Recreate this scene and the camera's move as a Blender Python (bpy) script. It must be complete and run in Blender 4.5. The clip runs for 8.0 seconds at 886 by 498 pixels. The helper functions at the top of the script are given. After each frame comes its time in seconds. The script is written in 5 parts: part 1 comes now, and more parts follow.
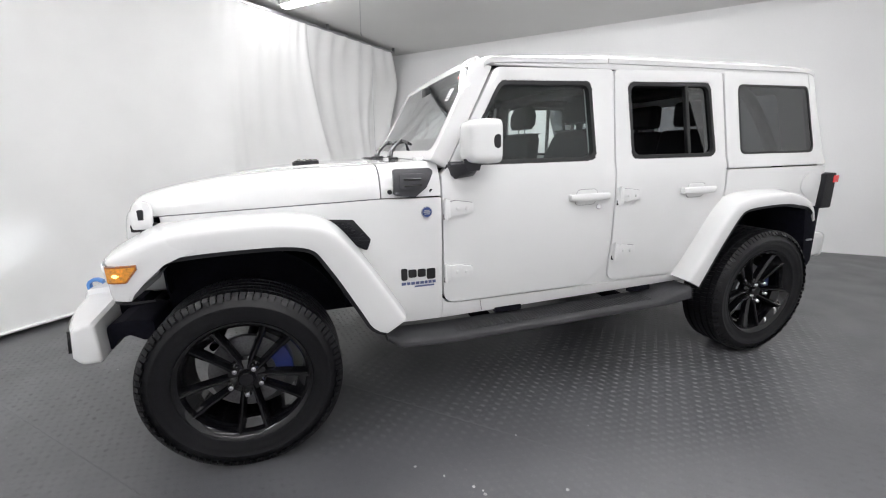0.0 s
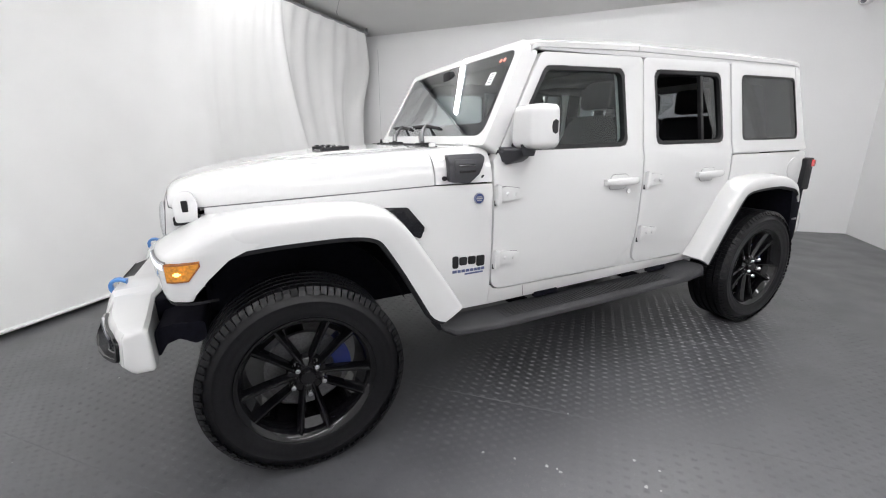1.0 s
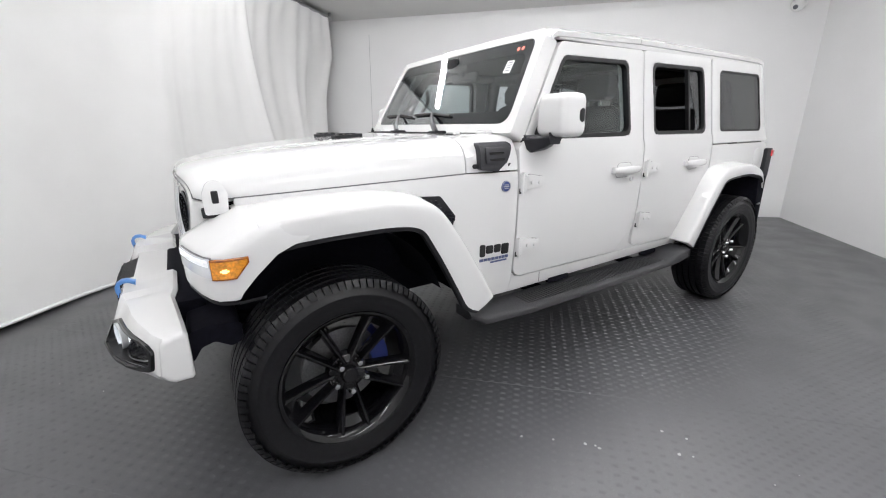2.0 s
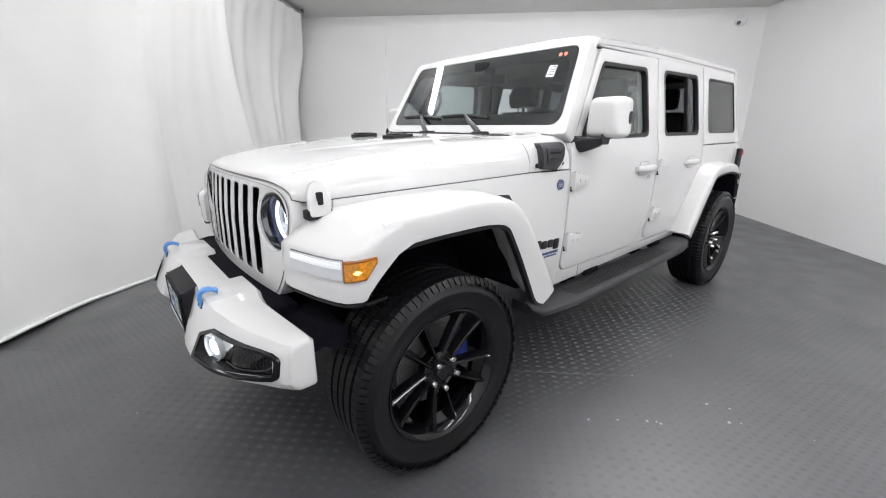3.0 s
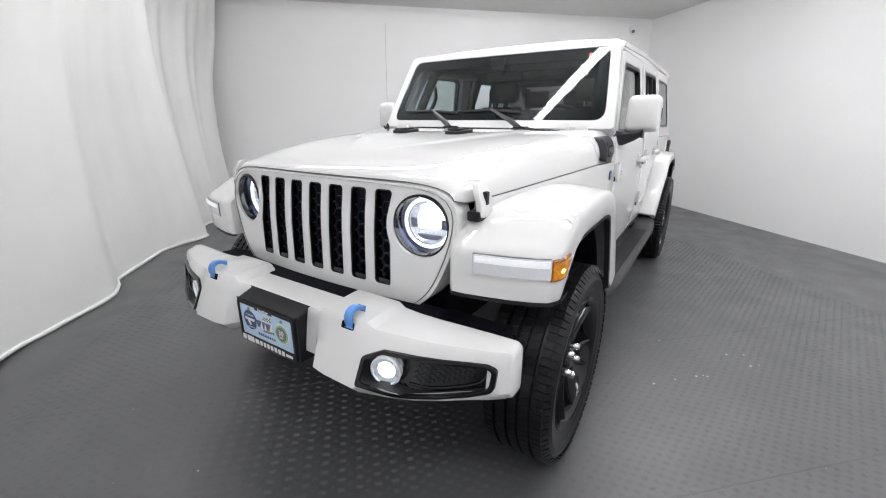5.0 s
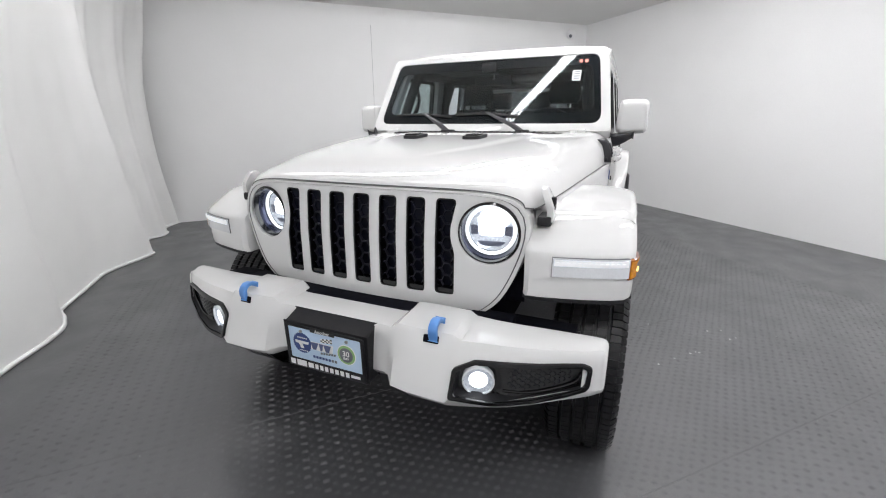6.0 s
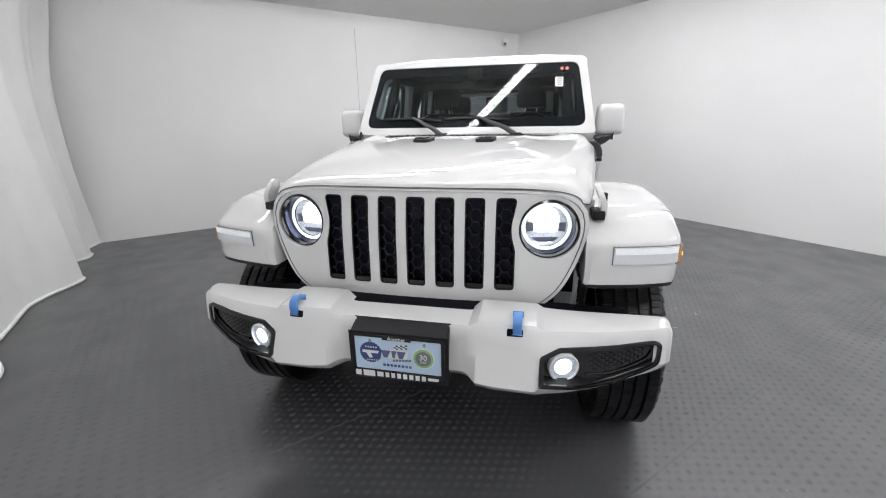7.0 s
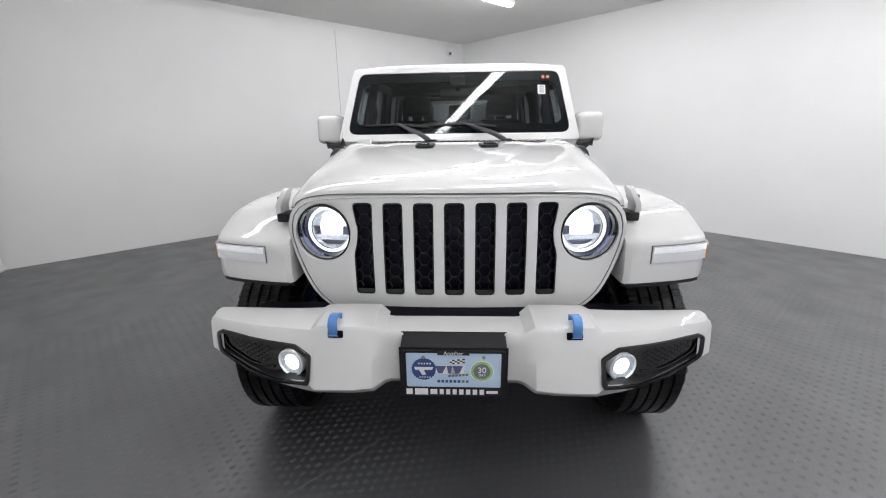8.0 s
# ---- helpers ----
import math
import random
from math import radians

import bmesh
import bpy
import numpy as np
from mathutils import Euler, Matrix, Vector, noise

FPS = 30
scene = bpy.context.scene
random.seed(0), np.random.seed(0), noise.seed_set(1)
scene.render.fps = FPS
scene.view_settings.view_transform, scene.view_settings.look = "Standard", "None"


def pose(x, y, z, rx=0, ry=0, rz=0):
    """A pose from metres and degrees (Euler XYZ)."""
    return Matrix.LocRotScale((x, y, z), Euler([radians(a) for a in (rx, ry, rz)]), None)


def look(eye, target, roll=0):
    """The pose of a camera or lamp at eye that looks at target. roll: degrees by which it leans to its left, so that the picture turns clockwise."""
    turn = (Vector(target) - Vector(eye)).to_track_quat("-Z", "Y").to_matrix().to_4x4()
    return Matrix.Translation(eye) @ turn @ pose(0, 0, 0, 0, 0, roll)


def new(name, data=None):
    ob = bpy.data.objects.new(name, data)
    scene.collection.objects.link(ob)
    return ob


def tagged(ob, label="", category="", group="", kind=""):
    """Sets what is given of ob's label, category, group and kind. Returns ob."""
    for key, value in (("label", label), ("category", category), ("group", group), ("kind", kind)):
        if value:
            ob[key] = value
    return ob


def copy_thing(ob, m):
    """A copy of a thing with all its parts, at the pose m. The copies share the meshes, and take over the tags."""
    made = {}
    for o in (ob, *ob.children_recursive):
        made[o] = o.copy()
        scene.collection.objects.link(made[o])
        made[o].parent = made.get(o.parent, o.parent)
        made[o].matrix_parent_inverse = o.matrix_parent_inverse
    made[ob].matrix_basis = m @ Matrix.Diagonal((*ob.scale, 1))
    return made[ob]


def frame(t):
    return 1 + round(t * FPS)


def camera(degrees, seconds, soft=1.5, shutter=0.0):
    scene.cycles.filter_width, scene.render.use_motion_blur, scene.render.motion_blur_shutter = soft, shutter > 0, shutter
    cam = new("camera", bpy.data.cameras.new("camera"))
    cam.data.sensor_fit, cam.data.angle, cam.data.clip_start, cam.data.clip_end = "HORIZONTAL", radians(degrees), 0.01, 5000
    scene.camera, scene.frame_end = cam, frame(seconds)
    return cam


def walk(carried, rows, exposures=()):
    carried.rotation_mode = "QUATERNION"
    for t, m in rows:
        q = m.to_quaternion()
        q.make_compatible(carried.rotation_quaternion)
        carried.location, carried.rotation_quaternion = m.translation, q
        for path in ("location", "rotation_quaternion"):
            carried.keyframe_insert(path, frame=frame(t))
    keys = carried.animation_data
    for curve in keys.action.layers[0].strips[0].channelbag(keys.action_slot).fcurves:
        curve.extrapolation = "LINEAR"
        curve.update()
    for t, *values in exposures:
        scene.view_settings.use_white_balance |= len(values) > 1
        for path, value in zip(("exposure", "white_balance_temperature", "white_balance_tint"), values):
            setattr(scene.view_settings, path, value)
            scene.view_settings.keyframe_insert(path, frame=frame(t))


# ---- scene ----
cam = camera(94.8, 8.0, soft=1.1)
ROWS = [
    (0.0, 0.354, -2.690, 1.324, 76.14, 1.37, -17.93),
    (0.5, 0.159, -2.597, 1.329, 75.02, 1.26, -21.55),
    (1.0, -0.097, -2.490, 1.330, 74.16, 1.12, -25.14),
    (2.5, -0.629, -2.160, 1.310, 72.90, 0.32, -36.55),
    (3.0, -0.907, -1.994, 1.319, 73.04, 0.18, -40.46),
    (3.5, -1.082, -1.855, 1.315, 72.79, 0.14, -44.06),
    (4.0, -1.224, -1.700, 1.325, 72.51, 0.10, -47.84),
    (4.5, -1.335, -1.526, 1.325, 72.30, -0.01, -52.01),
    (4.7, -1.405, -1.428, 1.323, 72.28, 0.04, -53.89),
    (6.0, -1.713, -0.876, 1.359, 72.07, 0.60, -66.75),
    (6.5, -1.784, -0.690, 1.361, 72.10, 1.27, -72.12),
    (7.0, -1.898, -0.423, 1.363, 72.47, 0.93, -77.82),
    (7.5, -1.930, -0.222, 1.345, 73.05, 0.54, -83.03),
    (8.0, -1.897, -0.028, 1.352, 73.46, 0.78, -87.44),
]
walk(cam, [(t, pose(x, y, z, rx, ry, rz)) for t, x, y, z, rx, ry, rz in ROWS], exposures=[(0.0, 0.20), (4.5, 0.15), (8.0, -0.03)])

# ---- light: a windowless photo booth lit by ceiling tubes, some added unseen; the world is a faint even tint ----
world = bpy.data.worlds.new("world")
scene.world = world
world.use_nodes = True
world.node_tree.nodes["Background"].inputs[0].default_value = (0.9, 0.95, 1.0, 1)
world.node_tree.nodes["Background"].inputs[1].default_value = 0.02
TUBE_STRENGTH = 36.0


# ---- materials ----
def material(name, colour, rough=0.5, metal=0.0, coat=0.0, grain=0.0, grain_size=60.0, stain=0.0, stain_size=2.0, bump=0.0, bump_size=200.0,
             emit=0.0, emit_colour=None, spec=0.5, rough_var=0.0):
    m = bpy.data.materials.new(name)
    m.use_nodes = True
    nt = m.node_tree
    b = nt.nodes["Principled BSDF"]
    b.inputs["Base Color"].default_value = (*colour, 1)
    b.inputs["Roughness"].default_value = rough
    b.inputs["Metallic"].default_value = metal
    b.inputs["Specular IOR Level"].default_value = spec
    b.inputs["Coat Weight"].default_value = coat
    b.inputs["Coat Roughness"].default_value = 0.015
    if emit:
        b.inputs["Emission Color"].default_value = (*(emit_colour or colour), 1)
        b.inputs["Emission Strength"].default_value = emit
    geo = nt.nodes.new("ShaderNodeNewGeometry")

    def tex(scale, detail=4.0):
        n = nt.nodes.new("ShaderNodeTexNoise")
        n.inputs["Scale"].default_value = scale
        n.inputs["Detail"].default_value = detail
        nt.links.new(geo.outputs["Position"], n.inputs["Vector"])
        return n.outputs["Fac"]

    if grain or stain:
        value = None
        for amount, scale in ((grain, grain_size), (stain, stain_size)):
            if not amount:
                continue
            r = nt.nodes.new("ShaderNodeMapRange")
            r.inputs["From Min"].default_value, r.inputs["From Max"].default_value = 0.3, 0.7
            r.inputs["To Min"].default_value, r.inputs["To Max"].default_value = 1 - amount, 1 + amount
            nt.links.new(tex(scale), r.inputs["Value"])
            if value is None:
                value = r.outputs[0]
            else:
                mul = nt.nodes.new("ShaderNodeMath")
                mul.operation = "MULTIPLY"
                nt.links.new(value, mul.inputs[0])
                nt.links.new(r.outputs[0], mul.inputs[1])
                value = mul.outputs[0]
        mix = nt.nodes.new("ShaderNodeVectorMath")
        mix.operation = "SCALE"
        mix.inputs[0].default_value = colour
        nt.links.new(value, mix.inputs["Scale"])
        nt.links.new(mix.outputs[0], b.inputs["Base Color"])
    if rough_var:
        r = nt.nodes.new("ShaderNodeMapRange")
        r.inputs["From Min"].default_value, r.inputs["From Max"].default_value = 0.3, 0.7
        r.inputs["To Min"].default_value, r.inputs["To Max"].default_value = max(0.02, rough - rough_var), rough + rough_var
        nt.links.new(tex(stain_size * 2.3), r.inputs["Value"])
        nt.links.new(r.outputs[0], b.inputs["Roughness"])
    if bump:
        n = nt.nodes.new("ShaderNodeBump")
        n.inputs["Strength"].default_value = bump
        n.inputs["Distance"].default_value = 0.002
        nt.links.new(tex(bump_size, 2.0), n.inputs["Height"])
        nt.links.new(n.outputs[0], b.inputs["Normal"])
    return m


def pane(name, tint, ior=1.5, gloss=0.02, power=5.0):
    """A thin glass pane: tinted see-through, with the mirror reflection of glass."""
    m = bpy.data.materials.new(name)
    m.use_nodes = True
    nt = m.node_tree
    nt.nodes.remove(nt.nodes["Principled BSDF"])
    out = nt.nodes["Material Output"]
    a, g, mix, f = (nt.nodes.new("ShaderNode" + k) for k in ("BsdfTransparent", "BsdfGlossy", "MixShader", "LayerWeight"))
    a.inputs[0].default_value = (*tint, 1)
    g.inputs["Roughness"].default_value = gloss
    f.inputs[0].default_value = 0.5
    r0 = ((ior - 1) / (ior + 1)) ** 2
    p, q = nt.nodes.new("ShaderNodeMath"), nt.nodes.new("ShaderNodeMath")
    p.operation, q.operation = "POWER", "MULTIPLY_ADD"
    p.inputs[1].default_value, q.inputs[1].default_value, q.inputs[2].default_value = power, 1 - r0, r0
    nt.links.new(f.outputs["Facing"], p.inputs[0])
    nt.links.new(p.outputs[0], q.inputs[0])
    nt.links.new(q.outputs[0], mix.inputs[0])
    nt.links.new(a.outputs[0], mix.inputs[1])
    nt.links.new(g.outputs[0], mix.inputs[2])
    nt.links.new(mix.outputs[0], out.inputs["Surface"])
    return m


PAINT = material("white_car_paint", (0.67, 0.67, 0.667), 0.5, coat=1.0, spec=0.0, stain=0.012, stain_size=1.5)
WALL = material("white_wall_paint", (0.87, 0.87, 0.868), 0.75, grain=0.012, grain_size=90, stain=0.02, stain_size=1.1, bump=0.15, bump_size=240)
# for the unseen near wall: greyer than WALL to temper bounce and reflections
WALL_UNSEEN = material("unseen_wall_paint", (0.78, 0.78, 0.785), 0.75, grain=0.02, grain_size=90, stain=0.03, stain_size=1.1, bump=0.15, bump_size=240)
CEILING = material("ceiling_paint", (0.74, 0.74, 0.725), 0.85, stain=0.03, stain_size=0.8, bump=0.1, bump_size=150)
CLOTH = material("white_curtain_cloth", (0.88, 0.88, 0.868), 0.9, grain=0.02, grain_size=500, stain=0.025, stain_size=2.2, bump=0.25, bump_size=600)
RUBBER_FLOOR = material("grey_rubber_floor", (0.078, 0.079, 0.085), 0.36, spec=1.0, grain=0.12, grain_size=220, stain=0.14, stain_size=1.7, bump=0.25, bump_size=500, rough_var=0.08)
PLASTIC = material("black_textured_plastic", (0.011, 0.011, 0.013), 0.55, spec=0.3, grain=0.15, grain_size=400, bump=0.3, bump_size=900)
DARK = material("dark_underbody", (0.005, 0.005, 0.009), 0.8, spec=0.1, grain=0.3, grain_size=40)
GLOSS_BLACK = material("gloss_black_paint", (0.004, 0.004, 0.005), 0.09, spec=0.45, stain=0.1, stain_size=8)
TYRE = material("tyre_rubber", (0.0060, 0.0060, 0.0072), 0.34, spec=0.30, grain=0.25, grain_size=90, stain=0.2, stain_size=9, bump=0.2, bump_size=700)
CHROME = material("chrome", (0.75, 0.75, 0.76), 0.12, metal=1.0, stain=0.05, stain_size=30)
DARK_CHROME = material("dark_chrome", (0.045, 0.048, 0.075), 0.12, metal=1.0, stain=0.2, stain_size=40)
DISC_STEEL = material("dull_brake_steel", (0.16, 0.16, 0.165), 0.4, metal=0.8, grain=0.2, grain_size=150)
STEEL = material("worn_steel", (0.42, 0.42, 0.43), 0.35, metal=1.0, grain=0.15, grain_size=120)
BLUE = material("blue_coated_metal", (0.10, 0.27, 0.62), 0.4, stain=0.06, stain_size=20)
DEEP_BLUE = material("deep_blue_paint", (0.008, 0.018, 0.12), 0.35, stain=0.1, stain_size=20)
LEATHER = material("black_leather", (0.006, 0.006, 0.008), 0.6, spec=0.2, grain=0.2, grain_size=200, bump=0.3, bump_size=300)
SEAL = material("black_window_seal", (0.006, 0.006, 0.007), 0.45, grain=0.1, grain_size=100)
AMBER = material("amber_lens", (0.60, 0.21, 0.008), 0.12, coat=1.0, grain=0.3, grain_size=130, stain=0.25, stain_size=60, emit=0.07, emit_colour=(1.0, 0.55, 0.05))
RED = material("red_lens", (0.45, 0.015, 0.02), 0.15, coat=1.0, stain=0.15, stain_size=50, emit=0.15, emit_colour=(1, 0.05, 0.05))
LENS_GREY = material("clear_lens_over_reflector", (0.74, 0.76, 0.79), 0.12, metal=0.15, coat=1.0, grain=0.04, grain_size=160)
LED = material("lit_white_led", (1, 1, 1), 0.3, emit=4.5, emit_colour=(0.93, 0.97, 1.0))
LED_DOT = material("lit_led_dot", (0.95, 0.97, 1.0), 0.3, emit=0.16, emit_colour=(0.93, 0.97, 1.0))
LED_DIM = material("dim_white_led", (0.9, 0.92, 0.95), 0.3, emit=0.12, emit_colour=(0.9, 0.96, 1.0), stain=0.1, stain_size=90)
TUBE = material("lit_tube_diffuser", (1, 1, 1), 0.4, emit=TUBE_STRENGTH, emit_colour=(0.985, 0.98, 1.0))
GLASS = pane("clear_glass", (0.76, 0.80, 0.815), 1.27, gloss=0.0, power=2.4)
NAVY = material("navy_grille_back", (0.003, 0.0035, 0.010), 0.4, spec=0.15, stain=0.2, stain_size=12)
STEP = material("worn_black_step_plastic", (0.030, 0.030, 0.033), 0.5, spec=0.4, grain=0.2, grain_size=300, stain=0.2, stain_size=5, bump=0.3, bump_size=900)
TRIM = material("slate_trim_plastic", (0.026, 0.026, 0.031), 0.45, spec=0.4, grain=0.15, grain_size=400, bump=0.25, bump_size=900)
MESH = material("slate_plastic_mesh", (0.011, 0.012, 0.020), 0.4, spec=0.3, stain=0.1, stain_size=30)
SEAM = material("grey_seam_rubber", (0.10, 0.10, 0.105), 0.6, stain=0.1, stain_size=30)
PLY = material("beige_board", (0.52, 0.47, 0.38), 0.7, grain=0.1, grain_size=60, stain=0.08, stain_size=4)
GLASS_GREEN = pane("green_tinted_glass", (0.86, 0.91, 0.895), 1.5, power=4.0)
GLASS_DARK = pane("dark_privacy_glass", (0.45, 0.465, 0.475), 2.0)
LENS = pane("clear_lamp_lens", (0.95, 0.96, 0.97), 1.3, power=8.0)
PLATE_BLUE = material("pale_blue_plate", (0.52, 0.66, 0.82), 0.35, stain=0.04, stain_size=15)
INK_BLACK = material("black_ink", (0.012, 0.012, 0.013), 0.4, stain=0.05, stain_size=40)
INK_WHITE = material("white_ink", (0.80, 0.80, 0.80), 0.4, stain=0.03, stain_size=40)
INK_BLUE = material("blue_ink", (0.035, 0.065, 0.21), 0.4, stain=0.05, stain_size=40)
INK_GREEN = material("green_ink", (0.30, 0.50, 0.22), 0.4, stain=0.05, stain_size=40)
INK_GREY = material("grey_ink", (0.16, 0.17, 0.19), 0.4, stain=0.05, stain_size=40)
LAMP_GREY = material("grey_lamp_housing", (0.13, 0.14, 0.19), 0.3, coat=1.0, stain=0.1, stain_size=50)
AMBER_DARK = material("dark_amber_lens", (0.30, 0.085, 0.004), 0.2, coat=1.0, stain=0.2, stain_size=60)
AMBER_LIT = material("lit_amber", (1.0, 0.6, 0.1), 0.3, emit=2.2, emit_colour=(1.0, 0.7, 0.2))
JOINT = material("dark_joint", (0.02, 0.02, 0.021), 0.8, grain=0.2, grain_size=80)
INK_SLATE = material("slate_blue_ink", (0.10, 0.12, 0.24), 0.4, stain=0.05, stain_size=40)
LED_RING = material("lit_ring_led", (0.95, 0.97, 1), 0.3, emit=1.0, emit_colour=(0.93, 0.97, 1.0))
# the dish's emission stands in for lamp light caught by the reflector
DISH = material("glowing_lamp_dish", (0.60, 0.63, 0.70), 0.2, metal=0.6, coat=1.0, grain=0.5, grain_size=110, emit=0.22, emit_colour=(0.85, 0.92, 1.0))


# ---- mesh tools ----
def part(name, bm, mat, parent=None, label="", smooth=38):
    """Links a bmesh as one mesh object, under a thing or a part."""
    bmesh.ops.recalc_face_normals(bm, faces=bm.faces[:])
    me = bpy.data.meshes.new(name)
    bm.to_mesh(me)
    bm.free()
    me.materials.append(mat)
    if smooth:
        me.shade_smooth()
        me.set_sharp_from_angle(angle=radians(smooth))
    ob = new(name, me)
    if parent is not None:
        ob.parent = parent
    return tagged(ob, label)


def empty(name, label, category, group="", kind="", at=(0, 0, 0)):
    ob = new(name)
    ob.location = at
    ob.empty_display_size = 0.1
    return tagged(ob, label, category, group, kind)


def add(bm, verts, faces):
    vs = [bm.verts.new(v) for v in verts]
    for f in faces:
        try:
            bm.faces.new([vs[i] for i in f])
        except ValueError:
            pass
    return vs


def soften(bm, width, seg=2, angle=40, where=None):
    """Rounds the sharp edges."""
    bm.normal_update()
    es = [e for e in bm.edges if len(e.link_faces) == 2 and e.calc_face_angle(0) > radians(angle) and (where is None or where(e))]
    if es:
        bmesh.ops.bevel(bm, geom=es, offset=width, segments=seg, affect="EDGES", profile=0.6, clamp_overlap=True)
    return bm


def box(x0, x1, y0, y1, z0, z1, bevel=0.0, seg=2, bm=None):
    out = bmesh.new()
    add(out, [(x, y, z) for x in (x0, x1) for y in (y0, y1) for z in (z0, z1)],
        [(0, 1, 3, 2), (4, 6, 7, 5), (0, 4, 5, 1), (2, 3, 7, 6), (0, 2, 6, 4), (1, 5, 7, 3)])
    bmesh.ops.recalc_face_normals(out, faces=out.faces[:])
    if bevel:
        soften(out, bevel, seg)
    return into(bm, out)


def into(bm, out):
    """Joins out into bm when bm is given."""
    if bm is None:
        return out
    vs = {v: bm.verts.new(v.co) for v in out.verts}
    for f in out.faces:
        bm.faces.new([vs[v] for v in f.verts])
    out.free()
    return bm


def moved(bm, m):
    bmesh.ops.transform(bm, matrix=m, verts=bm.verts[:])
    return bm


def side(bm, s):
    """Turns a part drawn for y > 0 to the side s."""
    if s < 0:
        bmesh.ops.transform(bm, matrix=Matrix.Diagonal((1, -1, 1, 1)), verts=bm.verts[:])
    return bm


def rounded(points, r, n=4):
    """A polygon with rounded corners; r is one radius or one for each corner."""
    out, k = [], len(points)
    for i in range(k):
        p, a, b = (Vector(points[j % k]) for j in (i, i - 1, i + 1))
        rad = r[i] if isinstance(r, (list, tuple)) else r
        u, v = (a - p), (b - p)
        lu, lv = u.length, v.length
        if rad <= 0 or lu < 1e-6 or lv < 1e-6:
            out.append(tuple(p))
            continue
        u, v = u / lu, v / lv
        half = u.angle(v) / 2
        d = min(rad / max(math.tan(half), 0.05), 0.48 * lu, 0.48 * lv)
        p0, p1 = p + u * d, p + v * d
        for j in range(n + 1):
            t = j / n
            out.append(tuple(p0 * (1 - t) ** 2 + p * 2 * t * (1 - t) + p1 * t * t))
    return out


def circle(cx, cy, r, n=32, sx=1.0):
    return [(cx + sx * r * math.cos(2 * math.pi * i / n), cy + r * math.sin(2 * math.pi * i / n)) for i in range(n)]


def sheet(outline, holes, put, levels=(), cuts=()):
    """Triangles that fill an outline with holes in (a, b), cut at the levels of b and the cuts of a; put(a, b) gives the place."""
    bm = bmesh.new()
    es = []
    for loop in (outline, *holes):
        vs = [bm.verts.new((a, b, 0)) for a, b in loop]
        es += [bm.edges.new((vs[i], vs[(i + 1) % len(vs)])) for i in range(len(vs))]
    bmesh.ops.triangle_fill(bm, edges=es, use_beauty=True, use_dissolve=False)
    for axis, places in ((1, levels), (0, cuts)):
        for c in places:
            co, no = [0, 0, 0], [0, 0, 0]
            co[axis], no[axis] = c, 1
            bmesh.ops.bisect_plane(bm, geom=bm.verts[:] + bm.edges[:] + bm.faces[:], plane_co=co, plane_no=no, dist=1e-5)
    for v in bm.verts:
        v.co = put(v.co.x, v.co.y)
    return bm


def slab(outline, holes, front, back, levels=(), cuts=(), bevel=0.004, seg=2):
    """A solid panel between the places front(a, b) and back(a, b)."""
    flat = sheet(outline, holes, lambda a, b: Vector((a, b, 0)), levels, cuts)
    bm = bmesh.new()
    f = {v: bm.verts.new(front(v.co.x, v.co.y)) for v in flat.verts}
    k = {v: bm.verts.new(back(v.co.x, v.co.y)) for v in flat.verts}
    for fa in flat.faces:
        bm.faces.new([f[v] for v in fa.verts])
        bm.faces.new([k[v] for v in reversed(fa.verts)])
    for e in flat.edges:
        if len(e.link_faces) == 1:
            a, b = e.verts
            bm.faces.new((f[a], f[b], k[b], k[a]))
    flat.free()
    bmesh.ops.recalc_face_normals(bm, faces=bm.faces[:])
    if bevel:
        soften(bm, bevel, seg)
    return bm


def prism(outline, axis, lo, hi, holes=(), bevel=0.0, seg=2):
    """A polygon drawn in the other two axes (in xyz order), from lo to hi along the axis."""
    i = "xyz".index(axis)

    def at(v):
        return lambda a, b: Vector((v, a, b) if i == 0 else (a, v, b) if i == 1 else (a, b, v))

    return slab(outline, holes, at(hi), at(lo), bevel=bevel, seg=seg)


def loft(rings, closed=True, caps=True, bm=None):
    """A skin over rings of equal count."""
    bm = bm or bmesh.new()
    vs = [[bm.verts.new(p) for p in r] for r in rings]
    n = len(rings[0])
    for a, b in zip(vs, vs[1:]):
        for i in range(n if closed else n - 1):
            j = (i + 1) % n
            bm.faces.new((a[i], a[j], b[j], b[i]))
    if caps and closed:
        bm.faces.new(vs[0])
        bm.faces.new(list(reversed(vs[-1])))
    return bm


def lathe(profile, seg=48, bm=None, ends=False):
    """A profile of (radius, y) turned round the y axis; closed as a ring."""
    bm = bm or bmesh.new()
    rings = []
    for i in range(seg):
        a = 2 * math.pi * i / seg
        rings.append([bm.verts.new((r * math.cos(a), y, r * math.sin(a))) for r, y in profile])
    n = len(profile)
    for i in range(seg):
        p, q = rings[i], rings[(i + 1) % seg]
        for j in range(n if not ends else n - 1):
            k = (j + 1) % n
            if ends or j < n:
                bm.faces.new((p[j], p[k], q[k], q[j]))
    return bm


def disc(r, y0, y1, seg=32, bevel=0.0):
    """A cylinder round the y axis."""
    return prism(circle(0, 0, r, seg), "y", y0, y1, bevel=bevel)


def tube(points, r, seg=8, bm=None, flat=1.0):
    """A round bar along points."""
    pts = [Vector(p) for p in points]
    rings = []
    up = Vector((0, 0, 1))
    for i, p in enumerate(pts):
        d = (pts[min(i + 1, len(pts) - 1)] - pts[max(i - 1, 0)]).normalized()
        u = d.cross(up)
        if u.length < 1e-3:
            u = d.cross(Vector((0, 1, 0)))
        u.normalize()
        w = d.cross(u)
        rr = r[i] if isinstance(r, (list, tuple)) else r
